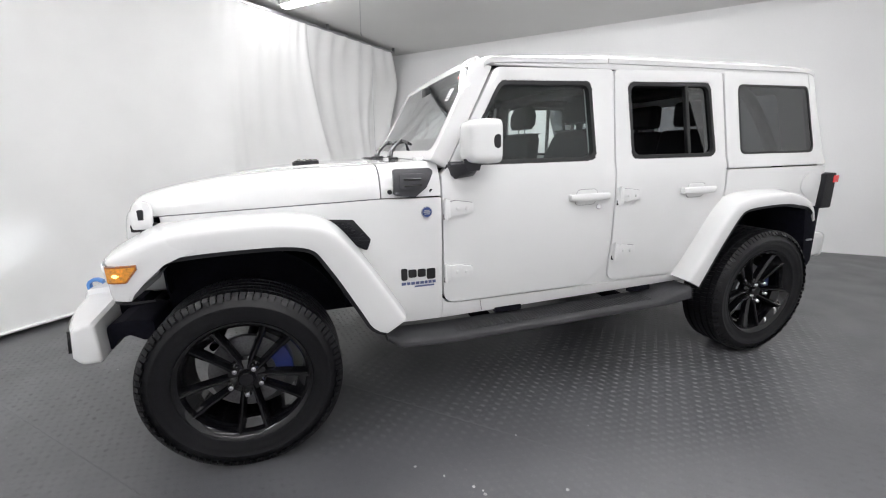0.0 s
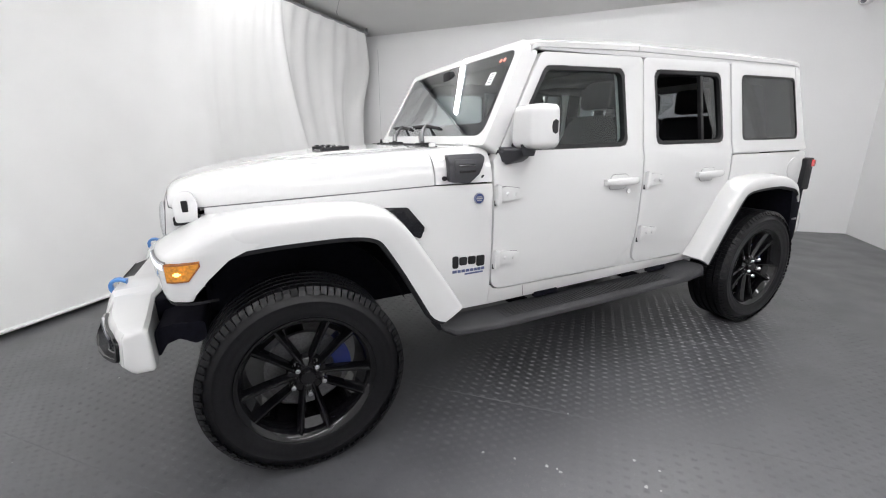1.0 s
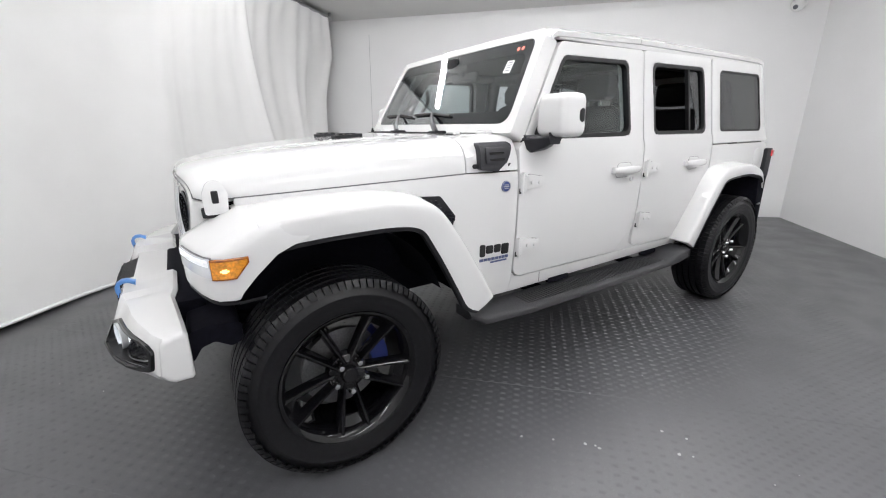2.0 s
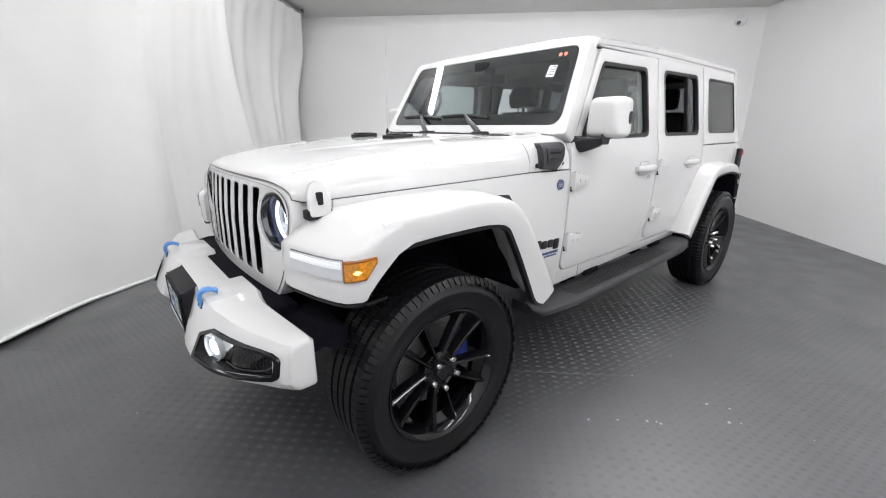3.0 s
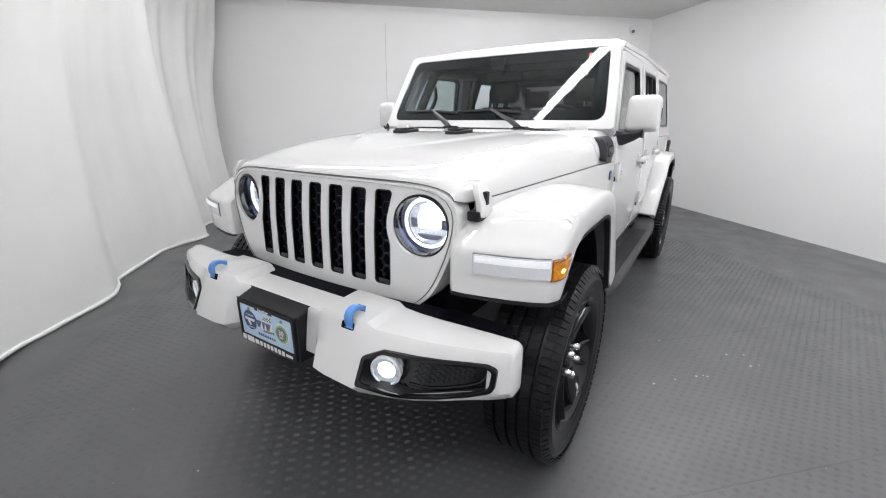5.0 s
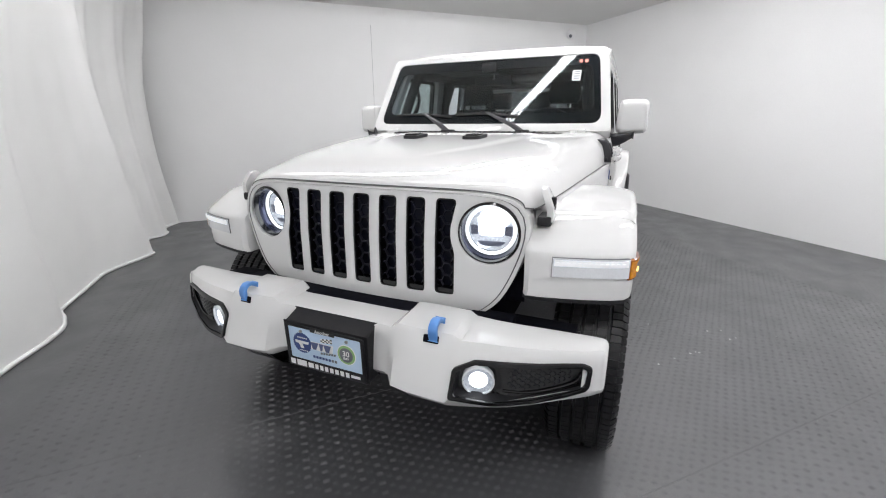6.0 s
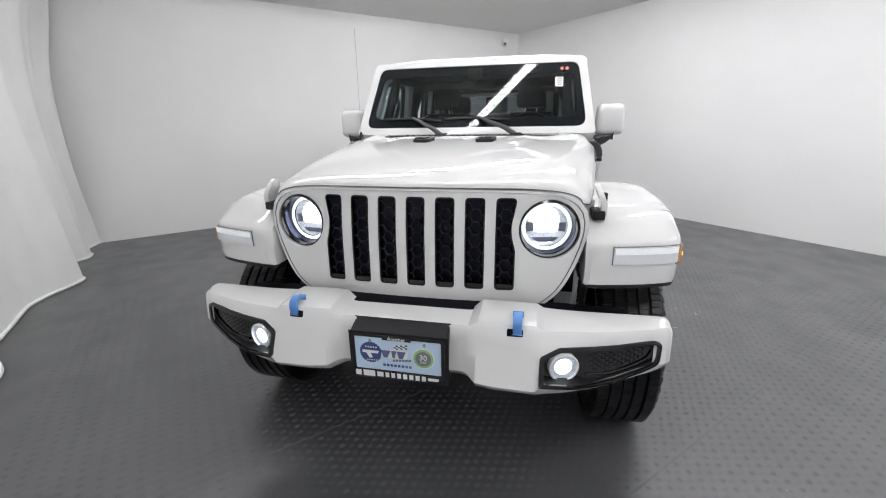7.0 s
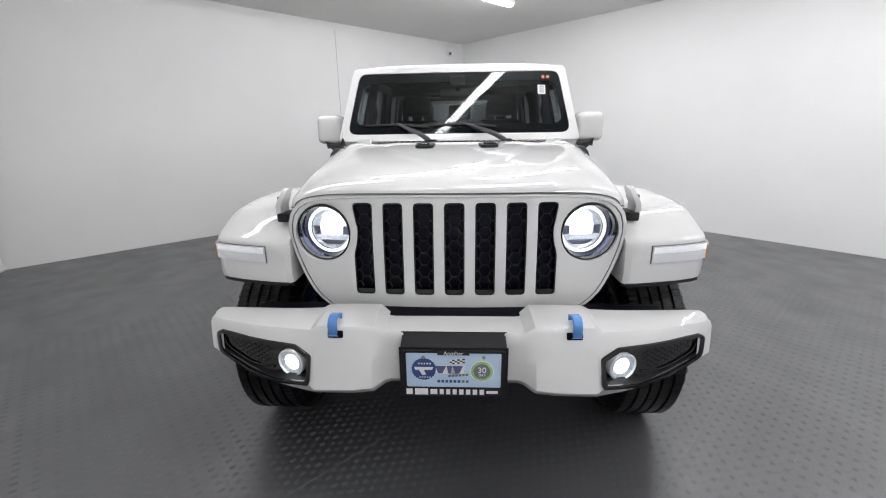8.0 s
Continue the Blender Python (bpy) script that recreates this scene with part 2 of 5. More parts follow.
        rings.append([p + (u * math.cos(t) + w * math.sin(t) * flat) * rr for t in (2 * math.pi * k / seg for k in range(seg))])
    return loft(rings, bm=bm)


def lerp(x, xs, ys):
    return float(np.interp(x, xs, ys))


def ease(x, xs, ys):
    """A smooth curve through (xs, ys) that never overshoots."""
    x = min(max(x, xs[0]), xs[-1])
    d = [(ys[i + 1] - ys[i]) / (xs[i + 1] - xs[i]) for i in range(len(xs) - 1)]
    m = [d[0]] + [2 * a * b / (a + b) if a * b > 0 else 0.0 for a, b in zip(d, d[1:])] + [d[-1]]
    i = min(int(np.searchsorted(xs, x, side="right")) - 1, len(xs) - 2)
    h = xs[i + 1] - xs[i]
    t = (x - xs[i]) / h
    return (1 + 2 * t) * (1 - t) ** 2 * ys[i] + t * (1 - t) ** 2 * h * m[i] + t * t * (3 - 2 * t) * ys[i + 1] - t * t * (1 - t) * h * m[i + 1]


def spline(points, n):
    """n points evenly along a smooth curve through points (Catmull-Rom)."""
    P = [Vector(p) for p in points]
    P = [P[0] * 2 - P[1]] + P + [P[-1] * 2 - P[-2]]
    out = []
    for i in range(1, len(P) - 2):
        a, b, c, d = P[i - 1:i + 3]
        for k in range(12):
            t = k / 12
            out.append(0.5 * ((2 * b) + (c - a) * t + (2 * a - 5 * b + 4 * c - d) * t * t + (3 * b - a - 3 * c + d) * t ** 3))
    out.append(P[-2])
    run = [0.0]
    for a, b in zip(out, out[1:]):
        run.append(run[-1] + (b - a).length)
    res = []
    for i in range(n):
        s = run[-1] * i / (n - 1)
        j = min(max(int(np.searchsorted(run, s)) - 1, 0), len(out) - 2)
        f = (s - run[j]) / max(run[j + 1] - run[j], 1e-9)
        res.append(out[j].lerp(out[j + 1], min(max(f, 0), 1)))
    return res


def lettering(text, size, mat, parent, m, name="lettering", label="", depth=0.0015, width=None):
    """Words in the built-in font as a flat mesh, lying in the pose m (x along the line, y up)."""
    cu = bpy.data.curves.new(name, "FONT")
    cu.body, cu.size, cu.extrude, cu.align_x, cu.align_y = text, size, depth / 2, "CENTER", "CENTER"
    cu.resolution_u = 3
    tmp = bpy.data.objects.new(name, cu)
    scene.collection.objects.link(tmp)
    me = bpy.data.meshes.new_from_object(tmp.evaluated_get(bpy.context.evaluated_depsgraph_get()))
    bpy.data.objects.remove(tmp)
    me.materials.clear()
    me.materials.append(mat)
    if width:
        xs = [v.co.x for v in me.vertices]
        k = width / (max(xs) - min(xs))
        me.transform(Matrix.Diagonal((k, 1, 1, 1)))
    me.transform(m)
    ob = new(name, me)
    ob.parent = parent
    return tagged(ob, label)


def facing(x, y, z, towards):
    """The pose of a flat mark whose face looks along towards: 'front' (-x) or a side (+1, -1 along y)."""
    if towards == "front":
        return Matrix.Translation((x, y, z)) @ Matrix(((0, 0, -1, 0), (-1, 0, 0, 0), (0, 1, 0, 0), (0, 0, 0, 1)))
    s = towards
    return Matrix.Translation((x, y, z)) @ Matrix(((-s, 0, 0, 0), (0, 0, s, 0), (0, 1, 0, 0), (0, 0, 0, 1)))


# ---- the booth: its axes stand at 45 degrees to the car ----
CEIL = 2.90
GROUND = -0.030
A = Vector((1, 1, 0)).normalized()       # from behind the camera to the back wall
B = Vector((1, -1, 0)).normalized()      # from the curtain to the other wall
ROOM = Matrix.Rotation(radians(45), 4, "Z")   # u along A, v along -B


def room(u, v, z):
    return A * u - B * v + Vector((0, 0, z))


def room_box(name, u0, u1, v0, v1, z0, z1, mat):
    bm = box(u0, u1, v0, v1, z0, z1)
    return tagged(part(name, moved(bm, ROOM), mat, smooth=0), kind="structure")


U_BACK, V_CURTAIN, V_WALL, U_NEAR = 4.80, 2.11, -4.85, -2.95
# the floor: rubber mats a metre wide, butted along open joints, on a slab
tagged(room_box("floor", U_NEAR - 0.2, U_BACK + 0.2, V_WALL - 0.2, V_CURTAIN + 1.2, GROUND - 0.15, GROUND - 0.008, JOINT), "dark grey rubber mats with raised tread bars", "floor")
floor = bpy.data.objects["floor"]
for i in range(-3, 5):
    part("mat", moved(box(i + 0.0004, i + 0.9996, V_WALL - 0.1, V_CURTAIN + 1.1, GROUND - 0.0075, GROUND, 0.0006, 1), ROOM), RUBBER_FLOOR, floor, smooth=0)


def tread_bars():
    """Groups of five low bars, turned this way and that like a basket weave."""
    vs, fs = [], []

    def bar(cu, cv, du, dv, h):
        k = len(vs)
        for z, g in ((GROUND - 0.0005, 0.0), (GROUND + h, 0.0006)):
            for a, b in ((-1, -1), (1, -1), (1, 1), (-1, 1)):
                p = room(cu + a * (du - g), cv + b * (dv - g), z)
                vs.append(tuple(p))
        fs.extend([(k + 4, k + 5, k + 6, k + 7), (k, k + 1, k + 5, k + 4), (k + 1, k + 2, k + 6, k + 5), (k + 2, k + 3, k + 7, k + 6), (k + 3, k, k + 4, k + 7)])

    du, dv = 0.024, 0.0345
    for i in range(-110, 195):
        for j in range(-140, 60):
            cu, cv = (i + 0.5) * du, (j + 0.5) * dv
            if (i + j) % 2 or not (-3.0 < cu < U_BACK and V_WALL < cv < V_CURTAIN):
                continue
            turn = i % 2
            near = -2.0 < cu < 2.4 and -3.5 < cv < 1.9
            if near:
                for k in range(5):
                    o = (k - 2) * 0.0046
                    if turn:
                        bar(cu, cv + o, 0.0098, 0.0014, 0.00045)
                    else:
                        bar(cu + o * 0.8, cv, 0.0013, 0.0130, 0.00045)
            else:
                bar(cu, cv, 0.0085, 0.0115, 0.0003)
    me = bpy.data.meshes.new("tread_bars")
    me.from_pydata(vs, [], fs)
    me.materials.append(RUBBER_FLOOR)
    ob = new("tread_bars", me)
    ob.parent = floor
    tagged(ob, kind="stuff")


tagged(room_box("ceiling", U_NEAR - 0.2, U_BACK + 0.2, V_WALL - 0.2, V_CURTAIN + 1.2, CEIL, CEIL + 0.15, CEILING), "plain light grey ceiling", "ceiling")
tagged(room_box("wall_back", U_BACK, U_BACK + 0.15, V_WALL - 0.2, V_CURTAIN + 1.2, GROUND, CEIL, WALL), "plain white painted wall", "wall")
tagged(room_box("wall_side", U_NEAR, U_BACK, V_WALL - 0.15, V_WALL, GROUND, CEIL, WALL), "plain white painted wall", "wall")
# closes the room out of view; its grey sets the light thrown back
tagged(room_box("wall_near", U_NEAR - 0.15, U_NEAR, V_WALL - 0.2, V_CURTAIN + 1.2, GROUND, CEIL, WALL_UNSEEN), "plain unseen wall behind the camera, its grey set for bounce light", "wall")
tagged(room_box("wall_behind_curtain", U_NEAR, U_BACK, V_CURTAIN + 1.0, V_CURTAIN + 1.15, GROUND, CEIL, WALL), "plain white wall behind the curtain", "wall")


HEM_U = [-2.9, -1.5, 0.0, 0.7, 1.03, 1.50, 1.70, 1.90, 2.40, 2.65, 2.91, 3.10, 3.26, 3.36, 3.60, 3.95, 4.07, 4.20, 4.32, 4.50, 4.79]
HEM_V = [2.20, 2.24, 2.22, 2.26, 2.21, 2.14, 2.20, 2.29, 2.27, 2.26, 2.17, 2.05, 1.98, 2.08, 2.20, 2.16, 2.03, 2.02, 2.12, 2.10, 2.00]


def curtain():
    ob = empty("curtain", "white cloth curtain hanging from a steel ceiling track in loose folds", "curtain")
    nu, nz = 420, 34
    u0 = U_NEAR + 0.1
    rings = []
    for i in range(nu + 1):
        u = u0 + (U_BACK - 0.012 - u0) * i / nu
        end = min(max((u - 3.9) / 0.7, 0), 1)
        base = ease(u, HEM_U, HEM_V)
        ring = []
        for j in range(nz + 1):
            h = j / nz
            lift = 0.03 * lerp(u, [0.2, 0.9], [1, 0])
            z = GROUND + 0.003 + lift * (1 - h) + (CEIL - 0.085 - GROUND) * h
            fan = lerp(u, [1.2, 2.4, 3.3, 4.0], [0.0, 0.45, 0.85, 0.7]) * h ** 1.15
            draw = ease(h, [0, 0.43, 0.60, 0.83, 0.93, 1.0], [0, 0.29, 0.27, 0.13, 0.30, 0.52])
            uu = u - fan * (1 - end) - draw * end
            k = 1 - 0.45 * h
            v = 2.15 + (base - 2.15) * k
            pleat = min(max((u - 2.7) / 1.0, 0), 1)
            v += (0.005 + 0.027 * pleat) * math.sin(u * 17.0 + 0.9 * math.sin(u * 3.1)) * h * (1.2 - 0.4 * h)
            v += 0.03 * math.exp(-((u - 1.55 + 0.5 * h) / 0.16) ** 2 - ((h - 0.80) / 0.09) ** 2) * (1 if u < 2.6 else 0)
            v += 0.035 * noise.noise((u * 0.8, h * 1.1, 3.0)) + 0.012 * noise.noise((u * 2.4, h * 3.5, 7.0))
            v = v + (1.74 - v) * h ** lerp(u, [1.5, 4.0], [2.6, 5.0]) + 0.014 * (0.25 + 0.75 * pleat) * math.sin(u * 29.0) * h ** 5
            ring.append(room(uu, min(v, V_CURTAIN + 0.5), z))
        rings.append(ring)
    part("cloth", loft(rings, closed=False, caps=False), CLOTH, ob, smooth=80)
    path = [r[0] + Vector((0, 0, 0.012)) + B * 0.004 for r in rings]
    part("hem", tube(path, 0.015, 6), CLOTH, ob, "thick stitched white hem", smooth=80)
    return ob


tagged(room_box("threshold_board", U_NEAR, 1.4, V_CURTAIN + 0.22, V_CURTAIN + 0.26, GROUND, GROUND + 0.09, PLY), "beige board at the foot of the curtain", "board")


curtain()


def curtain_track():
    ob = empty("curtain_track", "thin galvanised steel curtain rail under the ceiling", "curtain rail")
    v = V_CURTAIN - 0.37
    bm = moved(box(U_NEAR, U_BACK - 0.48, v - 0.012, v + 0.012, CEIL - 0.085, CEIL - 0.055, 0.003), ROOM)
    part("rail", bm, STEEL, ob)
    for i in range(5):
        u = U_BACK - 0.50 - i * 1.5
        part("bracket", moved(box(u - 0.01, u + 0.01, v - 0.02, v + 0.02, CEIL - 0.06, CEIL - 0.001, 0.003), ROOM), STEEL, ob)
    return ob


curtain_track()


def ceiling_cable():
    ob = empty("ceiling_cable", "thin grey cable along the ceiling ending in a small hook", "cable")
    a, b = room(3.33, 1.62, CEIL - 0.008), room(2.20, 0.75, CEIL - 0.008)
    part("cord", tube([a, a.lerp(b, 0.5), b], 0.004, 6), STEEL, ob)
    part("hook", tube([a + Vector((0, 0, 0.007)), a, a - Vector((0, 0, 0.02)), a + A * 0.015 - Vector((0, 0, 0.03))], 0.006, 6), STEEL, ob)
    return ob


ceiling_cable()


def ceiling_light(u, v, length=2.4):
    ob = empty("ceiling_light", "long white strip light with a lit tube diffuser under the ceiling; some of these are added unseen", "ceiling light", group="ceiling lights")
    part("housing", moved(box(u - 0.055, u + 0.055, v - length / 2, v + length / 2, CEIL - 0.035, CEIL - 0.001, 0.006), ROOM), WALL, ob)
    part("diffuser", moved(box(u - 0.04, u + 0.04, v - length / 2 + 0.02, v + length / 2 - 0.02, CEIL - 0.065, CEIL - 0.036, 0.01), ROOM), TUBE, ob, "lit white diffuser")
    return ob


# u 1.3, -0.6 and both at -2.3 are unseen, added as fill
# u 1.95, 2.4 and 0.17 show themselves directly or in the windshield;
for row_u, row_v, run in ((1.95, 0.40, 2.4), (2.4, -2.15, 2.4), (1.3, -2.80, 2.4), (0.17, -0.40, 2.4), (-0.6, -2.8, 2.4), (-2.3, 0.40, 2.4), (-2.3, -3.1, 3.0)):
    ceiling_light(row_u, row_v, run)


tread_bars()


def corner_camera():
    p = Vector((6.50, 0.19, 2.665))
    ob = empty("security_camera", "white dome security camera on a bracket in the wall corner", "security camera")
    part("bracket", moved(box(0.0, 0.18, -0.05, 0.05, 0.05, 0.12, 0.012), Matrix.Translation(p)), WALL, ob)
    bm = lathe([(0.0, 0.095), (0.035, 0.088), (0.064, 0.065), (0.075, 0.03), (0.07, 0.0), (0.0, -0.008)], 28, ends=True)
    part("dome", moved(bm, Matrix.Translation(p + Vector((0.04, 0, 0.07))) @ Matrix.Rotation(radians(90), 4, "Z") @ Matrix.Rotation(radians(-30), 4, "X")), WALL, ob)
    part("lens", moved(disc(0.026, 0, 0.016, 16, 0.004), Matrix.Translation(p + Vector((-0.036, 0, 0.026))) @ Matrix.Rotation(radians(90), 4, "Z") @ Matrix.Rotation(radians(-30), 4, "X")), INK_GREY, ob)
    return ob


corner_camera()


def floor_flecks():
    """Paper flecks and grit trodden onto the mats."""
    rng = random.Random(4)
    vs, fs = [], []
    spots = [(0.671, -1.208), (0.775, -1.300), (0.873, -1.392), (0.900, -1.425), (0.902, -1.445), (1.155, -1.650), (1.190, -1.690), (1.270, -1.620), (1.225, -1.535)]
    chips = len(spots)
    spots += [(rng.uniform(-1.6, 2.2), rng.uniform(-2.2, -1.0)) for _ in range(12)] + [(rng.uniform(-1.6, -0.9), rng.uniform(-1.0, 1.2)) for _ in range(7)]
    for q, (x, y) in enumerate(spots):
        k, n, r, a = len(vs), 5, rng.uniform(0.0045, 0.0085) if q < chips else rng.uniform(0.0014, 0.0042), rng.uniform(0, 6)
        for z in (GROUND + 0.0002, GROUND + 0.0022):
            vs += [(x + r * rng.uniform(0.6, 1.2) * math.cos(a + 6.283 * i / n), y + r * rng.uniform(0.6, 1.2) * math.sin(a + 6.283 * i / n), z) for i in range(n)]
        fs += [tuple(range(k + n, k + 2 * n))] + [(k + i, k + (i + 1) % n, k + n + (i + 1) % n, k + n + i) for i in range(n)]
    me = bpy.data.meshes.new("floor_flecks")
    me.from_pydata(vs, [], fs)
    me.materials.append(FLECK)
    tagged(new("floor_flecks", me), "small pale flecks of grit on the rubber floor", "debris", kind="stuff")


FLECK = material("pale_grit", (0.50, 0.50, 0.49), 0.8, grain=0.4, grain_size=30)
floor_flecks()


# ---- the car: it faces -x; the front axle is at x = 0, the wheelbase 3.008 ----
car = empty("off_road_car", "glossy white boxy four-door off-road car with black wheels on rubber floor", "car")
BASE = 3.008
Z_SIDE = [0.40, 0.47, 0.55, 0.80, 1.05, 1.18, 1.24, 1.70, 1.80]
W_SIDE = [0.755, 0.775, 0.795, 0.815, 0.820, 0.812, 0.796, 0.735, 0.720]


def width_at(z):
    return lerp(z, Z_SIDE, W_SIDE)


LEVELS = [0.47, 0.55, 0.68, 0.80, 0.93, 1.05, 1.12, 1.18, 1.24, 1.36, 1.48, 1.60, 1.70]


def side_slab(outline, holes=(), proud=0.0, thick=0.04, bevel=0.005, cuts=()):
    """A panel of the car's side, following its swell; drawn in (x, z)."""
    return slab(outline, holes, lambda x, z: Vector((x, width_at(z) + proud, z)), lambda x, z: Vector((x, width_at(z) + proud - thick, z)),
                levels=LEVELS, cuts=cuts, bevel=bevel)


FRONT_DOOR = rounded([(0.952, 0.545), (1.80, 0.535), (1.953, 0.66), (1.958, 1.715), (1.265, 1.705), (0.985, 1.235), (0.952, 1.20)],
                     [0.07, 0.10, 0.12, 0.03, 0.05, 0.03, 0.02], 5)
FRONT_WINDOW = rounded([(1.045, 1.243), (1.84, 1.243), (1.815, 1.650), (1.285, 1.642)], [0.03, 0.05, 0.05, 0.06], 5)
REAR_DOOR = rounded([(1.966, 0.545), (2.44, 0.530), (2.50, 0.60), (2.645, 0.84), (2.765, 0.99), (2.775, 1.20), (2.735, 1.725), (1.966, 1.715)],
                    [0.06, 0.04, 0.05, 0.1, 0.08, 0.05, 0.03, 0.03], 4)
REAR_WINDOW = rounded([(2.075, 1.243), (2.695, 1.240), (2.645, 1.660), (2.050, 1.655)], [0.05, 0.05, 0.05, 0.05], 5)
QUARTER = rounded([(2.90, 1.250), (3.555, 1.245), (3.475, 1.655), (2.865, 1.655)], 0.045, 5)


def hinge(x, z, parent, s):
    bm = box(x - 0.012, x + 0.018, 0.0, 0.030, z - 0.045, z + 0.045, 0.006)
    into(bm, prism(rounded([(x, z - 0.028), (x + 0.045, z - 0.034), (x + 0.14, z - 0.026), (x + 0.14, z + 0.022), (x + 0.05, z + 0.038), (x, z + 0.03)], 0.012), "y", 0.0, 0.022, bevel=0.005))
    for dx, dz in ((0.055, 0.0), (0.105, -0.004)):
        into(bm, moved(disc(0.009, 0.0, 0.027, 10, 0.002), Matrix.Translation((x + dx, 0, z + dz))))
    moved(bm, Matrix.Translation((0, width_at(z) - 0.004, 0)))
    part("hinge", side(bm, s), PAINT, parent)
    w, h = width_at(z), parent
    part("hinge_pin", side(tube([(x - 0.004, w + 0.020, z - 0.052), (x - 0.004, w + 0.020, z + 0.052)], 0.0085, 10), s), PAINT, h)
    part("hinge_gap", side(box(x - 0.013, x + 0.001, w + 0.001, w + 0.010, z - 0.053, z - 0.026, 0.002), s), SEAL, h)
    part("hinge_gasket", side(prism(rounded([(x - 0.002, z - 0.0295), (x + 0.045, z - 0.0355), (x + 0.1415, z - 0.0275), (x + 0.1415, z + 0.0235), (x + 0.05, z + 0.0395), (x - 0.002, z + 0.0315)], 0.012), "y", w - 0.004, w + 0.0055), s), SEAM, h)
    return parent


def handle(x0, x1, z, parent, s):
    w = width_at(z)
    bm = bmesh.new()
    rings = []
    for i in range(15):
        f = i / 14
        lift = 0.020 + 0.022 * math.sin(math.pi * f) ** 0.6
        h = 0.022 * (0.78 + 0.22 * math.sin(math.pi * f))
        x = x0 + (x1 - x0) * f
        rings.append([(x, w + lift + 0.010 * math.cos(a), z + h * math.sin(a)) for a in (2 * math.pi * k / 12 for k in range(12))])
    loft(rings, bm=bm)
    ob = part("handle", side(bm, s), PAINT, parent)
    cup = slab(rounded([(x0 + 0.03, z - 0.042), (x1 - 0.08, z - 0.042), (x1 - 0.06, z + 0.038), (x0 + 0.05, z + 0.038)], 0.03, 5), (),
               lambda a, b: Vector((a, w + 0.006, b)), lambda a, b: Vector((a, w - 0.01, b)), bevel=0.005)
    part("handle_cup", side(cup, s), PAINT, parent)
    rim = [Vector((a, w + 0.0045, b)) for a, b in rounded([(x0 + 0.03, z - 0.044), (x1 - 0.08, z - 0.044), (x1 - 0.06, z + 0.040), (x0 + 0.05, z + 0.040)], 0.03, 5)]
    part("cup_seam", side(tube(rim + rim[:1], 0.0009, 5), s), SEAM, parent)
    for x in (x0 + 0.015, x1 - 0.02):
        part("handle_foot", side(box(x - 0.018, x + 0.018, w - 0.01, w + 0.028, z - 0.017, z + 0.017, 0.007), s), PAINT, parent)
    return ob


def window_set(hole, parent, s, glass, inset=0.014, split=None, seal=0.020):
    """The rubber seal round an opening and the pane in it."""
    cx = sum(p[0] for p in hole) / len(hole)
    cz = sum(p[1] for p in hole) / len(hole)

    def shrunk(d):
        hx = max(p[0] for p in hole) - cx
        hz = max(p[1] for p in hole) - cz
        return [(cx + (x - cx) * (1 - d / hx), cz + (z - cz) * (1 - d / hz)) for x, z in hole]

    bm = slab(shrunk(-0.004), [shrunk(seal)], lambda x, z: Vector((x, width_at(z) + 0.003, z)), lambda x, z: Vector((x, width_at(z) - 0.03, z)), levels=LEVELS, bevel=0.003)
    part("window_seal", side(bm, s), SEAL, parent)
    zone = shrunk(min(seal, 0.016) - 0.002)
    zones = [("window_pane", zone, glass)]
    if split is not None:
        lo, hi = min(p[1] for p in zone), max(p[1] for p in zone)
        bar = slab([(split - 0.011, lo), (split + 0.011, lo), (split - 0.016, hi), (split - 0.038, hi)], (), lambda x, z: Vector((x, width_at(z) - 0.005, z)),
                   lambda x, z: Vector((x, width_at(z) - 0.03, z)), levels=LEVELS, bevel=0.003)
        part("window_bar", side(bar, s), SEAL, parent)
        fixed = [(max(x, split - 0.027 * (z - lo) / (hi - lo)), z) for x, z in zone]
        fixed = [p for i, p in enumerate(fixed) if i == 0 or abs(p[0] - fixed[i - 1][0]) + abs(p[1] - fixed[i - 1][1]) > 1e-4]
        fixed = [p for p in fixed if p[0] > split + 0.002 or p[1] < lo + 1e-4 or p[1] > hi - 0.012]
        zones = [("fixed_pane", fixed, glass)]
    for n, z_, g in zones:
        bm = slab(z_, (), lambda x, z: Vector((x, width_at(z) - inset, z)), lambda x, z: Vector((x, width_at(z) - inset - 0.004, z)), levels=LEVELS, bevel=0)
        ob = part(n, side(bm, s), g, parent)


def doors(s):
    d = part("front_door", side(side_slab(FRONT_DOOR, [FRONT_WINDOW], 0.003, 0.07), s), PAINT, car)
    window_set(FRONT_WINDOW, d, s, GLASS_GREEN)
    hinge(0.965, 1.040, d, s)
    hinge(0.965, 0.715, d, s)
    handle(1.66, 1.905, 1.052, d, s)
    part("lock", side(moved(disc(0.014, 0, 0.012, 14, 0.003), Matrix.Translation((1.848, width_at(1.0), 0.993))), s), CHROME, d)
    d = part("rear_door", side(side_slab(REAR_DOOR, [REAR_WINDOW], 0.003, 0.07), s), PAINT, car)
    window_set(REAR_WINDOW, d, s, GLASS_DARK, split=2.50)
    hinge(1.985, 1.045, d, s)
    hinge(1.985, 0.725, d, s)
    handle(2.43, 2.675, 1.050, d, s)


# -- the tub: fender side, sill, rear quarter --
def fender_w(x, z):
    w = lerp(x, [-0.35, 0.0, 0.45, 0.66, 0.95], [0.650, 0.700, 0.765, 0.790, 0.800]) - 0.02 * max(0, 0.7 - z)
    return w + (width_at(z) - w) * lerp(x, [0.66, 0.92], [0.0, 1.0])


